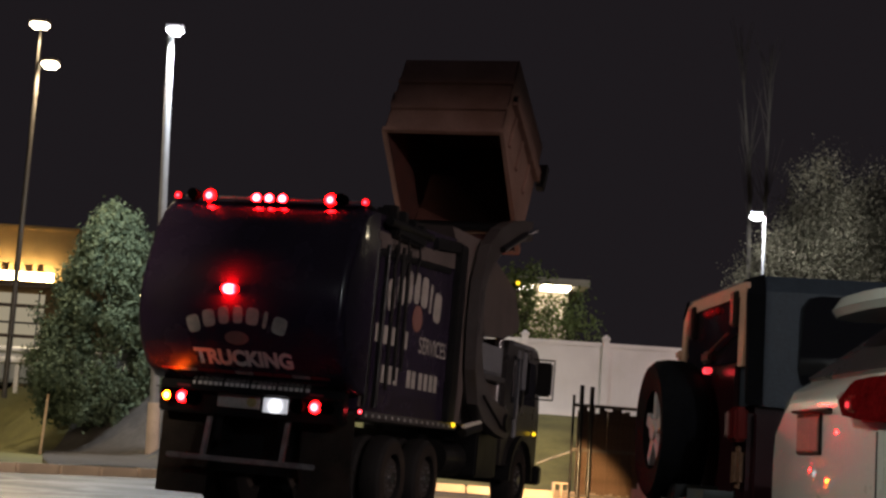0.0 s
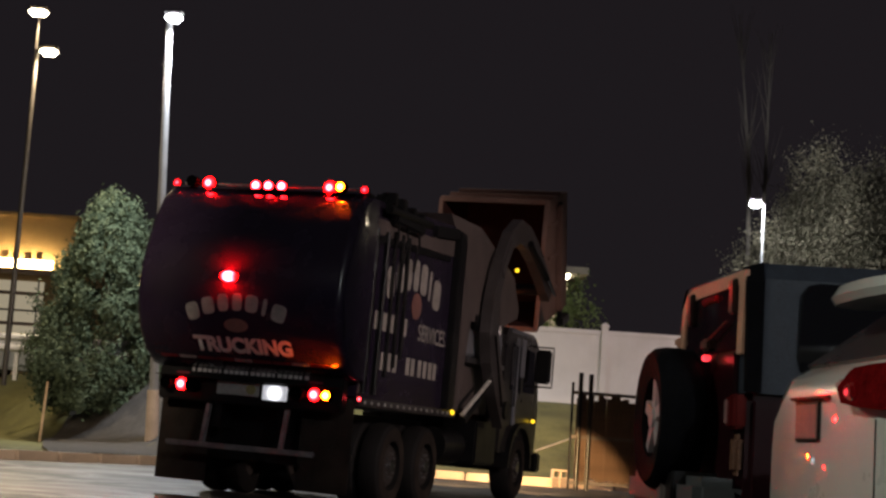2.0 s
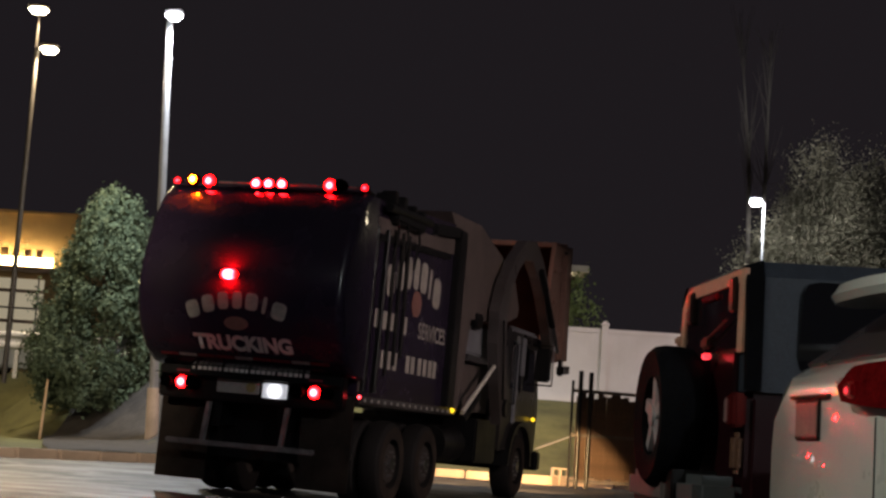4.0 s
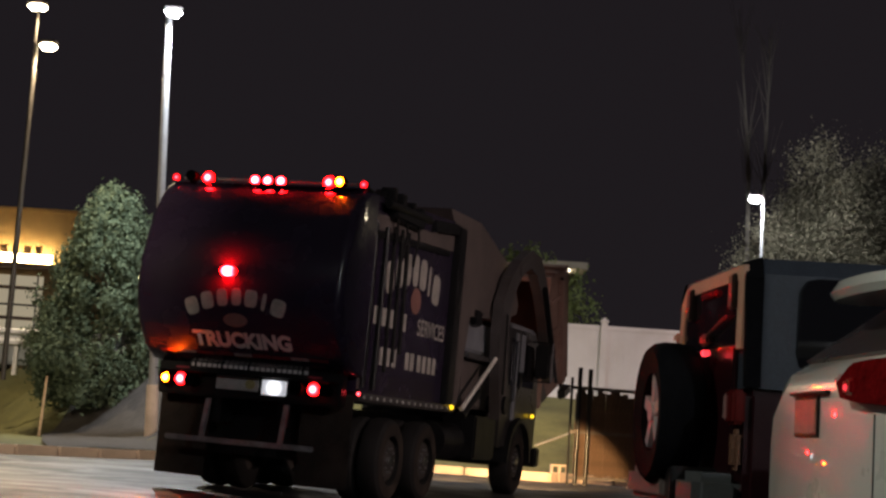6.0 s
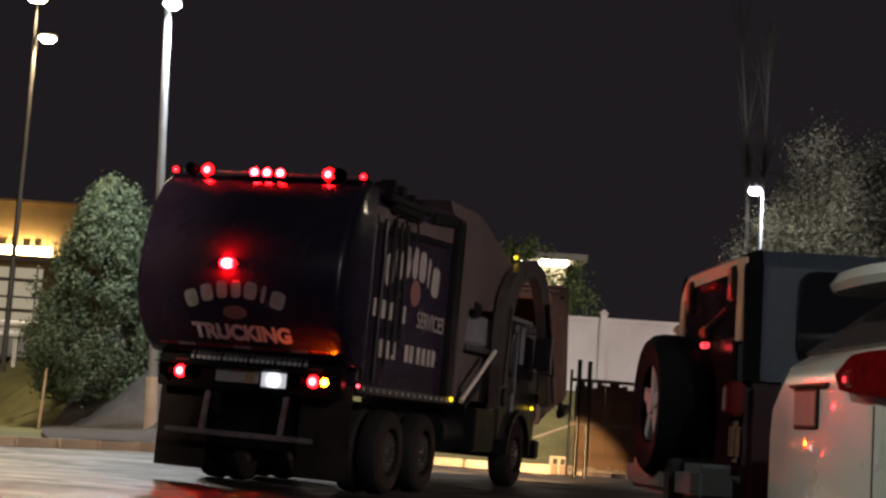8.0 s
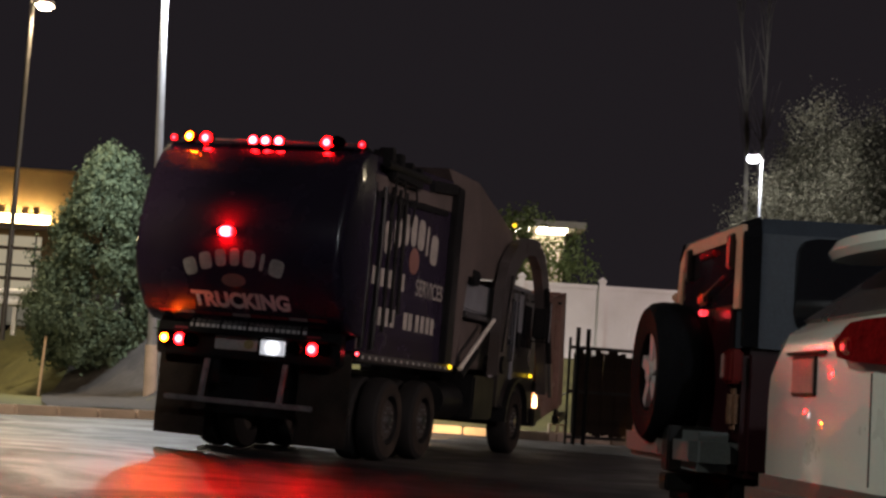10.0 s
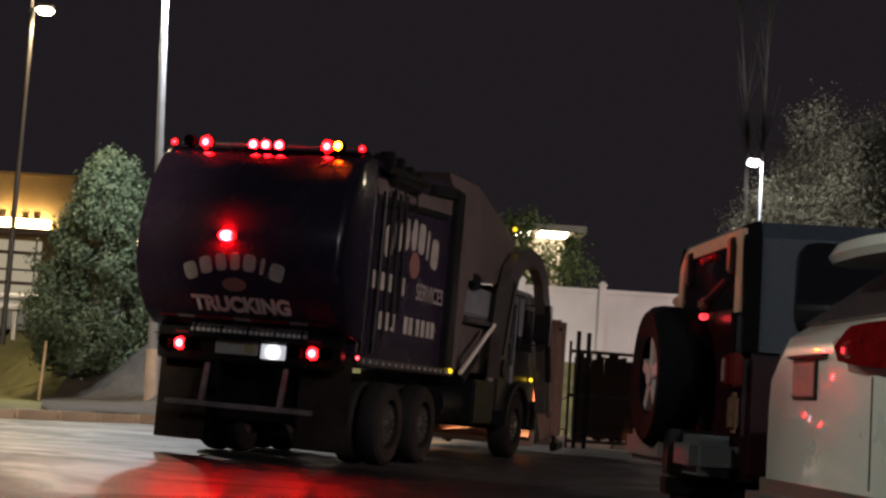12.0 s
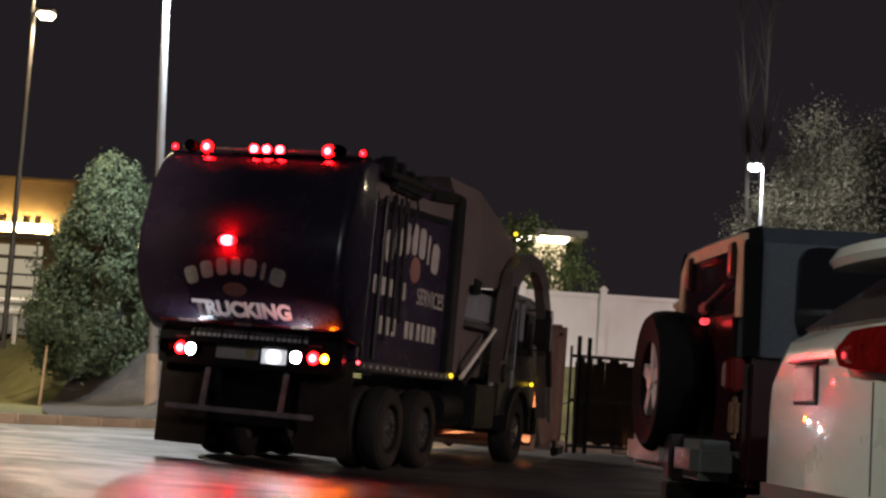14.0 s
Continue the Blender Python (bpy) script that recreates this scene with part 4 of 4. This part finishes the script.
conifer((-9.36, 43.0, 0.35), 6.75, 4.35, 5)
broadleaf("tree", (16.9, 65.0, 2.2), 11.0, 1.4, 3.5, 11, oak_leaf, "broad tree with sparse pale autumn leaves behind the fence", 330, 420, 0.036, 0.46)
broadleaf("tree", (20.2, 66.0, 2.2), 11.6, 1.8, 3.4, 12, oak_leaf, "broad tree with sparse pale autumn leaves behind the fence", 220, 260, 0.040, 0.52)
broadleaf("young_tree", (5.3, 72.0, 2.2), 6.9, 1.2, 1.85, 21, young_leaf, "small leafy tree beyond the fence", 70, 60, 0.06, 0.28, 0.07)
broadleaf("young_tree", (3.85, 72.0, 2.2), 8.6, 3.4, 0.7, 22, young_leaf, "slim leafy tree beyond the fence", 30, 60, 0.06, 0.22, 0.05)
pale_bark = mat("pale_bark", (0.12, 0.10, 0.085), 0.9, vary=0.3, scale=5, bump=0.5)
bare = thing("bare_tree", pose(13.45, 66.0, 2.0), "tall leafless tree with two thin pale trunks", "tree")
rngb = random.Random(4)
for x0, xm, x1, h in ((0.0, -0.22, -0.95, 18.6), (0.22, 0.48, 0.52, 17.8)):
    bm = rod(B(), (x0, 0, 0), (xm, 0, h * 0.62), 0.15, 0.08, 8)
    rod(bm, (xm, 0, h * 0.62), (x1, 0, h), 0.08, 0.015, 8)
    for i in range(24):
        f = rngb.uniform(0.5, 0.95)
        q = xm + (x1 - xm) * max(0, (f - 0.62) / 0.38) if f > 0.62 else x0 + (xm - x0) * f / 0.62
        tip = (q + rngb.uniform(-0.75, 0.6), rngb.uniform(-0.6, 0.6), min(h * f + rngb.uniform(1.6, 3.6), h * 1.02))
        rod(bm, (q, 0, h * f), tip, 0.022, 0.006, 5)
    part("trunk", bm, pale_bark, bare)

# ---------------------------------------------------------------- buildings
shop = thing("shop_building", pose(0, 0, 0), "tan stucco shop with a glowing sign and lit windows", "building")
part("wall", box(B(), -34, -17.0, 70, 82, 2.0, 9.95), stucco, shop)
part("parapet", box(B(), -34.1, -16.9, 69.9, 82, 9.95, 10.12), stucco, shop)
part("canopy", box(B(), -34, -17.6, 69.1, 69.98, 7.25, 7.45), concrete, shop)
for i in range(5):
    x0 = -22.6 + i * 1.05
    part("window_pane", box(B(), x0, x0 + 0.98, 69.93, 69.97, 4.2, 6.95), shop_glow, shop, "warm lit shop window")
    part("window_frame", box(B(), x0 - 0.06, x0 + 0.005, 69.85, 69.97, 4.2, 7.0), galv, shop)
part("window_frame", box(B(), -22.7, -17.4, 69.84, 69.96, 5.55, 5.64), galv, shop)
sign = part("sign", box(B(), -23.2, -17.80, 69.5, 69.56, 7.52, 7.90), sign_glow, shop, "glowing yellow sign strip")
for i, (w, h) in enumerate(((0.30, 0.5), (0.34, 0.46), (0.2, 0.5), (0.34, 0.5), (0.34, 0.46), (0.34, 0.5), (0.3, 0.5), (0.34, 0.46), (0.3, 0.5))):
    x0 = -22.9 + i * 0.54
    part("sign_letter", box(B(), x0, x0 + w, 69.46, 69.56, 7.91, 7.91 + h * 0.8, None, 0.02), wood, sign, "brown raised sign bar")
part("pilaster", box(B(), -18.15, -17.45, 69.80, 69.98, 2.0, 7.25), stucco, shop)
for z in (4.9, 6.3):
    part("window_blind", box(B(), -22.7, -18.2, 69.86, 69.925, z, z + 0.16), concrete, shop)

hall = thing("canopy_building", pose(0, 0, 0), "low beige building with a lit flat canopy", "building")
part("wall", box(B(), 3.9, 6.4, 77, 84, 2.0, 9.5), stucco_far, hall)
part("roof", box(B(), 3.45, 7.25, 74.6, 84, 9.52, 9.85), stucco_far, hall)
for x0, x1 in ((3.7, 4.5), (4.95, 6.35)):
    part("soffit_light", box(B(), x0, x1, 74.9, 76.6, 9.40, 9.515), soffit_glow, hall, "bright warm soffit light")

# ---------------------------------------------------------------- parked cars
car_rubber = mat("car_tyre_rubber", (0.0045, 0.0045, 0.0055), 0.85, vary=0.3, scale=10, bump=0.4, spec=0.04)


def car_wheel(parent, x, y, r, wide, rim_mat):
    s = 1 if x > 0 else -1
    bm = B()
    prof = [(0.55, 0.02), (0.9, 0.0), (0.97, 0.03), (1.0, 0.09), (1.0, wide - 0.09), (0.97, wide - 0.03), (0.9, wide), (0.55, wide)]
    seg = 28
    rings = [[bm.verts.new((-s * d, r * q * math.cos(i * math.tau / seg), r * q * math.sin(i * math.tau / seg))) for q, d in prof] for i in range(seg)]
    for i in range(seg):
        a, b = rings[i], rings[(i + 1) % seg]
        for j in range(len(prof)):
            bm.faces.new((a[j], b[j], b[(j + 1) % len(prof)], a[(j + 1) % len(prof)]))
    bmesh.ops.recalc_face_normals(bm, faces=bm.faces)
    ty = centred("wheel", bm, (x, y, r), car_rubber, parent, "", True)
    bm = rod(B(), (-s * 0.12, 0, 0), (-s * 0.16, 0, 0), r * 0.56, None, 24)
    rod(bm, (-s * 0.02, 0, 0), (-s * 0.12, 0, 0), r * 0.14, None, 12)
    for i in range(5):
        a = i * math.tau / 5
        box(bm, -0.015, 0.015, -0.035, 0.035, 0.03, r * 0.58, Matrix.Translation((-s * 0.05, 0, 0)) @ Matrix.Rotation(a, 4, "X"))
    part("rim", bm, rim_mat, ty, "five-spoke alloy rim", True)
    return ty


alloy = mat("alloy", (0.42, 0.42, 0.43), 0.45, 0.2, vary=0.1, bump=0.02)
# the orange-red light on the rear frame is put into this colour
lit_frame = mat("orange_lit_frame", (0.50, 0.29, 0.20), 0.7, vary=0.15, scale=6, bump=0.1)
dark_red = mat("dark_red_lens", (0.10, 0.008, 0.008), 0.2, vary=0.1, bump=0)
pale_lens = mat("pale_pink_lens", (0.34, 0.20, 0.19), 0.2, vary=0.1, bump=0)
bronze_lens = mat("bronze_reflector_plastic", (0.16, 0.085, 0.055), 0.25, vary=0.3, scale=12, bump=0.05)
bumper_grey = mat("grey_end_cap_plastic", (0.075, 0.085, 0.090), 0.5, vary=0.2, bump=0.05)
bumper_silver = mat("dull_silver", (0.22, 0.19, 0.18), 0.45, 0.3, vary=0.2, bump=0.05)
jeep = thing("off_road_car", pose(1.58, 8.74, -0.03, 0, 0, -86), "maroon off-road car with a black hardtop, parked", "car")
part("tub", box(B(), -0.79, 0.79, 0.0, 3.3, 0.52, 1.20, None, 0.04), maroon, jeep, "maroon body tub", True)
ring = lambda y, hw, hb, zt: [(-hb, y, 1.20), (hb, y, 1.20), (hw + 0.02, y, zt - 0.09), (hw - 0.05, y, zt), (-hw + 0.05, y, zt), (-hw - 0.02, y, zt - 0.09)]
part("hardtop", loft(B(), [ring(0.0, 0.70, 0.765, 1.875), ring(0.06, 0.705, 0.775, 1.90), ring(1.3, 0.71, 0.775, 1.925), ring(2.4, 0.70, 0.775, 1.905)]), hardtop, jeep, "matt black hardtop", False)
for s in (-1, 1):
    part("side_window", prism(B(), [(0.31, 1.31), (1.25, 1.31), (1.25, 1.80), (0.37, 1.80), (0.31, 1.785), (0.285, 1.74), (0.26, 1.40), (0.275, 1.33)], s * 0.700, s * 0.772), dark_glass, jeep)
    part("door_window", prism(B(), [(1.40, 1.28), (2.25, 1.28), (2.2, 1.70), (1.40, 1.70)], s * 0.745, s * 0.757), dark_glass, jeep)
    part("fender_flare", ring_band(B(), [(0.72 - 0.55 * math.cos(a), 0.42 + 0.50 * math.sin(a)) for a in [math.pi * i / 8 for i in range(9)]],
                                   [(0.72 - 0.48 * math.cos(a), 0.42 + 0.44 * math.sin(a)) for a in [math.pi * i / 8 for i in range(9)]], s * 0.78, s * 0.93), hardtop, jeep)
    lamp = part("tail_lamp", box(B(), s * 0.62, s * 0.78, -0.07, 0.0, 1.01, 1.19, None, 0.015), dark_red, jeep, "red tail lamp lens")
    part("reversing_lens", box(B(), s * 0.60, s * 0.652, -0.078, -0.01, 1.03, 1.17, None, 0.01), pale_lens, lamp, "pale reversing lens")
    part("side_reflector", box(B(), s * 0.63, s * 0.76, -0.05, 0.0, 0.77, 0.985, None, 0.03), bronze_lens, jeep, "dull bronze reflector")
    top, low = s * 0.742, s * 0.782
    # dark strip up the hardtop's rear corner
    part("corner_strip", loft(B(), [[(low - s * 0.03, -0.016, 1.205), (low, -0.012, 1.205), (low + s * 0.004, 0.07, 1.205), (low - s * 0.03, 0.07, 1.205)],
                                   [(top - s * 0.03, -0.016, 1.79), (top, -0.012, 1.79), (top + s * 0.004, 0.08, 1.79), (top - s * 0.03, 0.08, 1.79)],
                                   [(s * 0.64, -0.016, 1.872), (s * 0.664, -0.012, 1.872), (s * 0.668, 0.09, 1.91), (s * 0.64, 0.09, 1.91)]]), car_rubber, jeep)
    for y in (0.72, 3.1):
        car_wheel(jeep, s * 0.90, y, 0.41, 0.26, alloy)
part("bonnet", box(B(), -0.62, 0.62, 3.3, 4.1, 0.55, 1.16, None, 0.06), maroon, jeep)
part("rear_glass", box(B(), -0.62, 0.60, -0.012, 0.0, 1.44, 1.79, None, 0.004), dark_glass, jeep)
bm = ring_band(B(), [(0.71, 1.41), (0.715, 1.855), (-0.44, 1.855), (-0.58, 1.83), (-0.68, 1.75), (-0.72, 1.48)],
               [(0.60, 1.41), (0.61, 1.785), (-0.42, 1.785), (-0.52, 1.765), (-0.60, 1.70), (-0.64, 1.48)], -0.022, 0.004)
for v in bm.verts:
    v.co = Vector((v.co.y, v.co.x, v.co.z))
bmesh.ops.recalc_face_normals(bm, faces=bm.faces)
part("rear_frame", bm, lit_frame, jeep, "rear frame with orange-red light put into its colour")
part("washer_lamp", box(B(), -0.16, 0.16, -0.035, -0.012, 1.735, 1.772, None, 0.008), red_plastic, jeep, "red lamp strip over the glass")
part("wiper_motor", box(B(), -0.10, 0.08, -0.05, -0.012, 1.46, 1.53, None, 0.015), black_paint, jeep)
part("wiper_arm", rod(B(), (0.0, -0.045, 1.50), (0.46, -0.04, 1.60), 0.008, None, 6), black_paint, jeep)
part("gate_hinge", box(B(), -0.76, -0.70, -0.05, 0.0, 1.52, 1.58, None, 0.015), lit_frame, jeep, "hinge in the same orange-lit colour")
for x0 in (-0.45, 0.50):
    part("glass_hinge", box(B(), x0, x0 + 0.09, -0.05, -0.012, 1.63, 1.82, None, 0.01), black_paint, jeep)
part("tailgate", box(B(), -0.64, 0.60, -0.03, 0.0, 0.62, 1.43, None, 0.01), maroon, jeep)
part("rear_bumper", box(B(), -0.74, 0.20, -0.30, 0.0, 0.57, 0.75, None, 0.035), bumper_silver, jeep, "dull silver rear bumper", True)
part("bumper_end", box(B(), 0.33, 0.78, -0.26, 0.0, 0.54, 0.75, None, 0.05), bumper_grey, jeep, "grey bumper end cap", True)
part("bumper_gap", box(B(), 0.19, 0.34, -0.28, 0.0, 0.52, 0.77, None, 0.01), black_paint, jeep)
part("tow_bar", box(B(), -0.10, 0.06, -0.22, 0.3, 0.40, 0.50, None, 0.01), black_paint, jeep)
part("underbody", box(B(), -0.70, 0.70, -0.02, 3.3, 0.30, 0.515, None, 0.02), car_rubber, jeep)
spare = car_wheel(jeep, 1.0, 0.0, 0.405, 0.26, alloy)
spare.name = "spare_wheel"
spare.matrix_basis = Matrix.Translation((0.0, -0.36, 1.06)) @ Matrix.Rotation(radians(-90), 4, "Z")
part("spare_carrier", box(B(), -0.12, 0.12, -0.12, -0.03, 0.9, 1.42, None, 0.02), black_paint, jeep)
centred("high_brake_lamp", box(B(), -0.035, 0.035, -0.02, 0.02, -0.016, 0.016, None, 0.006), (0.27, -0.10, 1.40), red_small, jeep, "red high brake lamp")

bumper_plastic = mat("grey_bumper_plastic", (0.07, 0.065, 0.06), 0.5, vary=0.2, scale=6, bump=0.08)
dark_lens = mat("deep_red_lens", (0.13, 0.005, 0.006), 0.4, vary=0.4, scale=14, bump=0.0, spec=0.0)
clear_lens = mat("clear_lamp_lens", (0.5, 0.36, 0.34), 0.15, vary=0.15, scale=10, bump=0.05)
dusty_glass = mat("dusty_tinted_glass", (0.040, 0.033, 0.033), 0.3, vary=0.3, scale=3, bump=0.02)
# plate enamel tinted for the red lamp light that falls on it
red_lit_plate = mat("red_lit_plate_enamel", (0.32, 0.18, 0.16), 0.4, vary=0.2, scale=20, bump=0.05)
suv = thing("white_hatchback", pose(1.522, 5.98, -0.03, 0, 0, -86), "white hatchback car with a roof spoiler, parked", "car")


def hatch_ring(y, hw, zb, belt, top, tw):
    return [(-hw * 0.9, y, zb), (hw * 0.9, y, zb), (hw, y, zb + 0.12), (hw, y, belt - 0.12), (hw * 0.965, y, belt), (tw, y, top - 0.04), (tw * 0.85, y, top),
            (-tw * 0.85, y, top), (-tw, y, top - 0.04), (-hw * 0.965, y, belt), (-hw, y, belt - 0.12), (-hw, y, zb + 0.12)]


part("body", loft(B(), [hatch_ring(0.0, 0.66, 0.34, 1.02, 1.12, 0.55), hatch_ring(0.04, 0.77, 0.30, 1.05, 1.20, 0.62), hatch_ring(0.14, 0.83, 0.28, 1.08, 1.265, 0.64),
                        hatch_ring(0.36, 0.87, 0.27, 1.09, 1.42, 0.60), hatch_ring(0.60, 0.88, 0.26, 1.09, 1.56, 0.60), hatch_ring(1.4, 0.89, 0.26, 1.06, 1.60, 0.62),
                        hatch_ring(2.4, 0.89, 0.26, 1.03, 1.57, 0.60), hatch_ring(3.1, 0.88, 0.26, 0.98, 1.10, 0.7), hatch_ring(4.1, 0.80, 0.30, 0.85, 0.9, 0.6)]), white_car, suv, "glossy white body", True)
part("rear_window", loft(B(), [[(-0.54, 0.105, 1.265), (0.54, 0.105, 1.265), (0.54, 0.12, 1.25), (-0.54, 0.12, 1.25)],
                               [(-0.50, 0.46, 1.53), (0.50, 0.46, 1.53), (0.50, 0.50, 1.51), (-0.50, 0.50, 1.51)]]), dusty_glass, suv)
spoiler_rings = []
for i in range(13):
    x = -0.59 + i * 1.18 / 12
    f = max(0.12, (1 - (abs(x) / 0.60) ** 3) ** 0.5)
    y0 = 0.66 - 0.58 * f
    spoiler_rings.append([(x, y0, 1.575 - 0.045 * f), (x, y0 + 0.02, 1.545 - 0.045 * f), (x, y0 + 0.12, 1.55 - 0.04 * f), (x, 0.70, 1.54),
                          (x, 0.70, 1.575 + 0.035 * f), (x, y0 + 0.12, 1.58 + 0.02 * f), (x, y0 + 0.03, 1.575 + 0.002 * f)])
part("spoiler", loft(B(), spoiler_rings), white_car, suv, "white roof spoiler", True)
for s in (-1, 1):
    lens_in = 0.29
    stations = ((0.29, -0.016, 0.035, 1.135, 1.200), (0.36, -0.022, 0.030, 1.078, 1.212), (0.52, -0.020, 0.034, 1.060, 1.218), (0.68, -0.004, 0.05, 1.050, 1.220),
                (0.79, 0.05, 0.09, 1.045, 1.220), (0.868, 0.16, 0.17, 1.050, 1.215), (0.893, 0.30, 0.30, 1.065, 1.205))
    if s > 0:
        rings = [[(x, y0, z0), (x, y1, z1), (x - 0.03, y1 + 0.06, z1), (x - 0.03, y0 + 0.06, z0)] for x, y0, y1, z0, z1 in [(p, q - 0.03, r - 0.035, k, m) for p, q, r, k, m in stations]]
        lamp = part("tail_lamp", loft(B(), rings), dark_lens, suv, "red wrap-round tail lamp lens")
        part("lamp_chamber", box(B(), lens_in + 0.10, lens_in + 0.20, -0.058, 0.0, 1.085, 1.15, None, 0.012), red_plastic, lamp)
        part("lamp_bulb", box(B(), lens_in + 0.13, lens_in + 0.157, -0.064, -0.02, 1.10, 1.13, None, 0.006), red_small, lamp)
        part("clear_lens_strip", box(B(), lens_in - 0.13, lens_in - 0.006, -0.010, 0.03, 1.135, 1.175, None, 0.012), clear_lens, suv, "clear lens strip beside the tail lamp")
    part("side_window", prism(B(), [(0.75, 1.10), (2.3, 1.08), (2.1, 1.46), (0.9, 1.46)], s * 0.74, s * 0.80), dark_glass, suv)
    for y in (0.85, 3.35):
        car_wheel(suv, s * 0.90, y, 0.33, 0.22, alloy)
part("number_plate", box(B(), -0.300, -0.030, -0.014, -0.008, 0.95, 1.085, None, 0.004), red_lit_plate, suv, "number plate with reddish light put into its colour")
part("plate_frame", box(B(), -0.315, -0.015, -0.010, 0.01, 0.935, 1.10, None, 0.006), black_paint, suv)
part("plate_garnish", box(B(), -0.36, 0.10, -0.022, 0.01, 1.103, 1.116, None, 0.004), black_paint, suv)
part("hatch_seam", box(B(), 0.585, 0.592, -0.004, 0.02, 0.62, 1.02), black_paint, suv)
part("bumper", box(B(), -0.78, 0.78, -0.07, 0.3, 0.30, 0.60, None, 0.06), bumper_plastic, suv, "", True)
part("reflector", box(B(), 0.40, 0.70, -0.082, -0.066, 0.50, 0.57, None, 0.005), red_plastic, suv)

far_car = copy_thing(suv, pose(-17.4, 58.0, 2.22, 0, 0, -90))
tagged(far_car, "white hatchback car parked beyond the guard rail")

# ---------------------------------------------------------------- what moves
DUMP = [(0.0, 7.41, 5.95, 152), (0.5, 8.15, 5.75, 139), (1.0, 8.95, 5.4, 127), (1.5, 9.63, 4.97, 116), (2.0, 10.47, 4.32, 107), (2.5, 10.79, 3.88, 96),
        (3.0, 11.05, 3.39, 87.5), (3.2, 11.16, 3.39, 87), (4.2, 11.04, 3.47, 99), (5.1, 11.02, 3.38, 109), (5.3, 11.04, 3.33, 109), (5.5, 11.11, 3.04, 106),
        (6.0, 11.15, 2.94, 107), (6.5, 11.19, 2.85, 107), (7.0, 11.22, 2.73, 106), (7.5, 11.26, 2.61, 105), (8.0, 11.35, 2.46, 104), (8.5, 11.39, 2.26, 103.5),
        (9.0, 11.43, 2.07, 103), (9.2, 11.4, 2.03, 103), (10.3, 11.44, 1.64, 98), (11.3, 11.48, 1.36, 94), (14.0, 11.48, 1.36, 94)]
ARM = [(0.0, 88), (0.5, 79), (1.0, 69), (1.5, 60), (2.0, 52), (2.5, 45), (3.0, 38), (3.2, 36.5), (4.2, 31.5), (5.3, 28), (5.5, 27), (6.0, 22), (6.5, 17.5), (7.0, 15.5), (7.5, 13.5),
       (8.0, 11.5), (8.5, 10), (9.0, 8.5), (9.2, 8), (10.3, 3.5), (11.3, 0), (14.0, 0)]
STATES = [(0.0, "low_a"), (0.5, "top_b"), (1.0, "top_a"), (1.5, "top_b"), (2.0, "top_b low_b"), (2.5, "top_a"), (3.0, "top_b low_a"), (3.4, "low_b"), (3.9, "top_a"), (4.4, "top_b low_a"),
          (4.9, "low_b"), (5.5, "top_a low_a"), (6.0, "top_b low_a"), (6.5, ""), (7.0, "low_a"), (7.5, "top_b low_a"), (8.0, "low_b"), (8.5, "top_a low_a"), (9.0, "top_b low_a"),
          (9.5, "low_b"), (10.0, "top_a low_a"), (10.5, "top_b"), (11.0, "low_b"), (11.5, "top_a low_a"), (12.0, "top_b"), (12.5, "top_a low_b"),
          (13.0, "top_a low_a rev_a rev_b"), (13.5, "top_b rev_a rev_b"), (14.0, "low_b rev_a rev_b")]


def motions():
    local = []
    for t, v, w, a in DUMP:
        r = radians(a)
        local.append((t, pose(0, v + 0.87 * math.sin(r), w - 0.87 * math.cos(r), a)))
    walk(forks, local)
    walk(dumpster, [(t, TRUCK @ m) for t, m in local])
    walk(arms, [(t, pose(0, *PIVOT, a)) for t, a in ARM])
    for ram in RAMS:
        rows = []
        for t, a in ARM:
            r = radians(a)
            q = (PIVOT[0] - 0.1 * math.cos(r) - 0.7 * math.sin(r), PIVOT[1] - 0.1 * math.sin(r) + 0.7 * math.cos(r))
            rows.append((t, pose(0, 4.25, 1.18, math.degrees(math.atan2(q[1] - 1.18, q[0] - 4.25)))))
        walk(ram, rows)
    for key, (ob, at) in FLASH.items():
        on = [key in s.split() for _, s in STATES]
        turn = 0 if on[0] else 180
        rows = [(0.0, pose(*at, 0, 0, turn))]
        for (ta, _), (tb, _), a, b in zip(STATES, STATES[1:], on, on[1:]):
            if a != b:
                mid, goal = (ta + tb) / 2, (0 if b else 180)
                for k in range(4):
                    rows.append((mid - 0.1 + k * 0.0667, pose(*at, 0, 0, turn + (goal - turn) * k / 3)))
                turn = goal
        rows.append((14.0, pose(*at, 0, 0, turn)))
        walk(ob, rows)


motions()
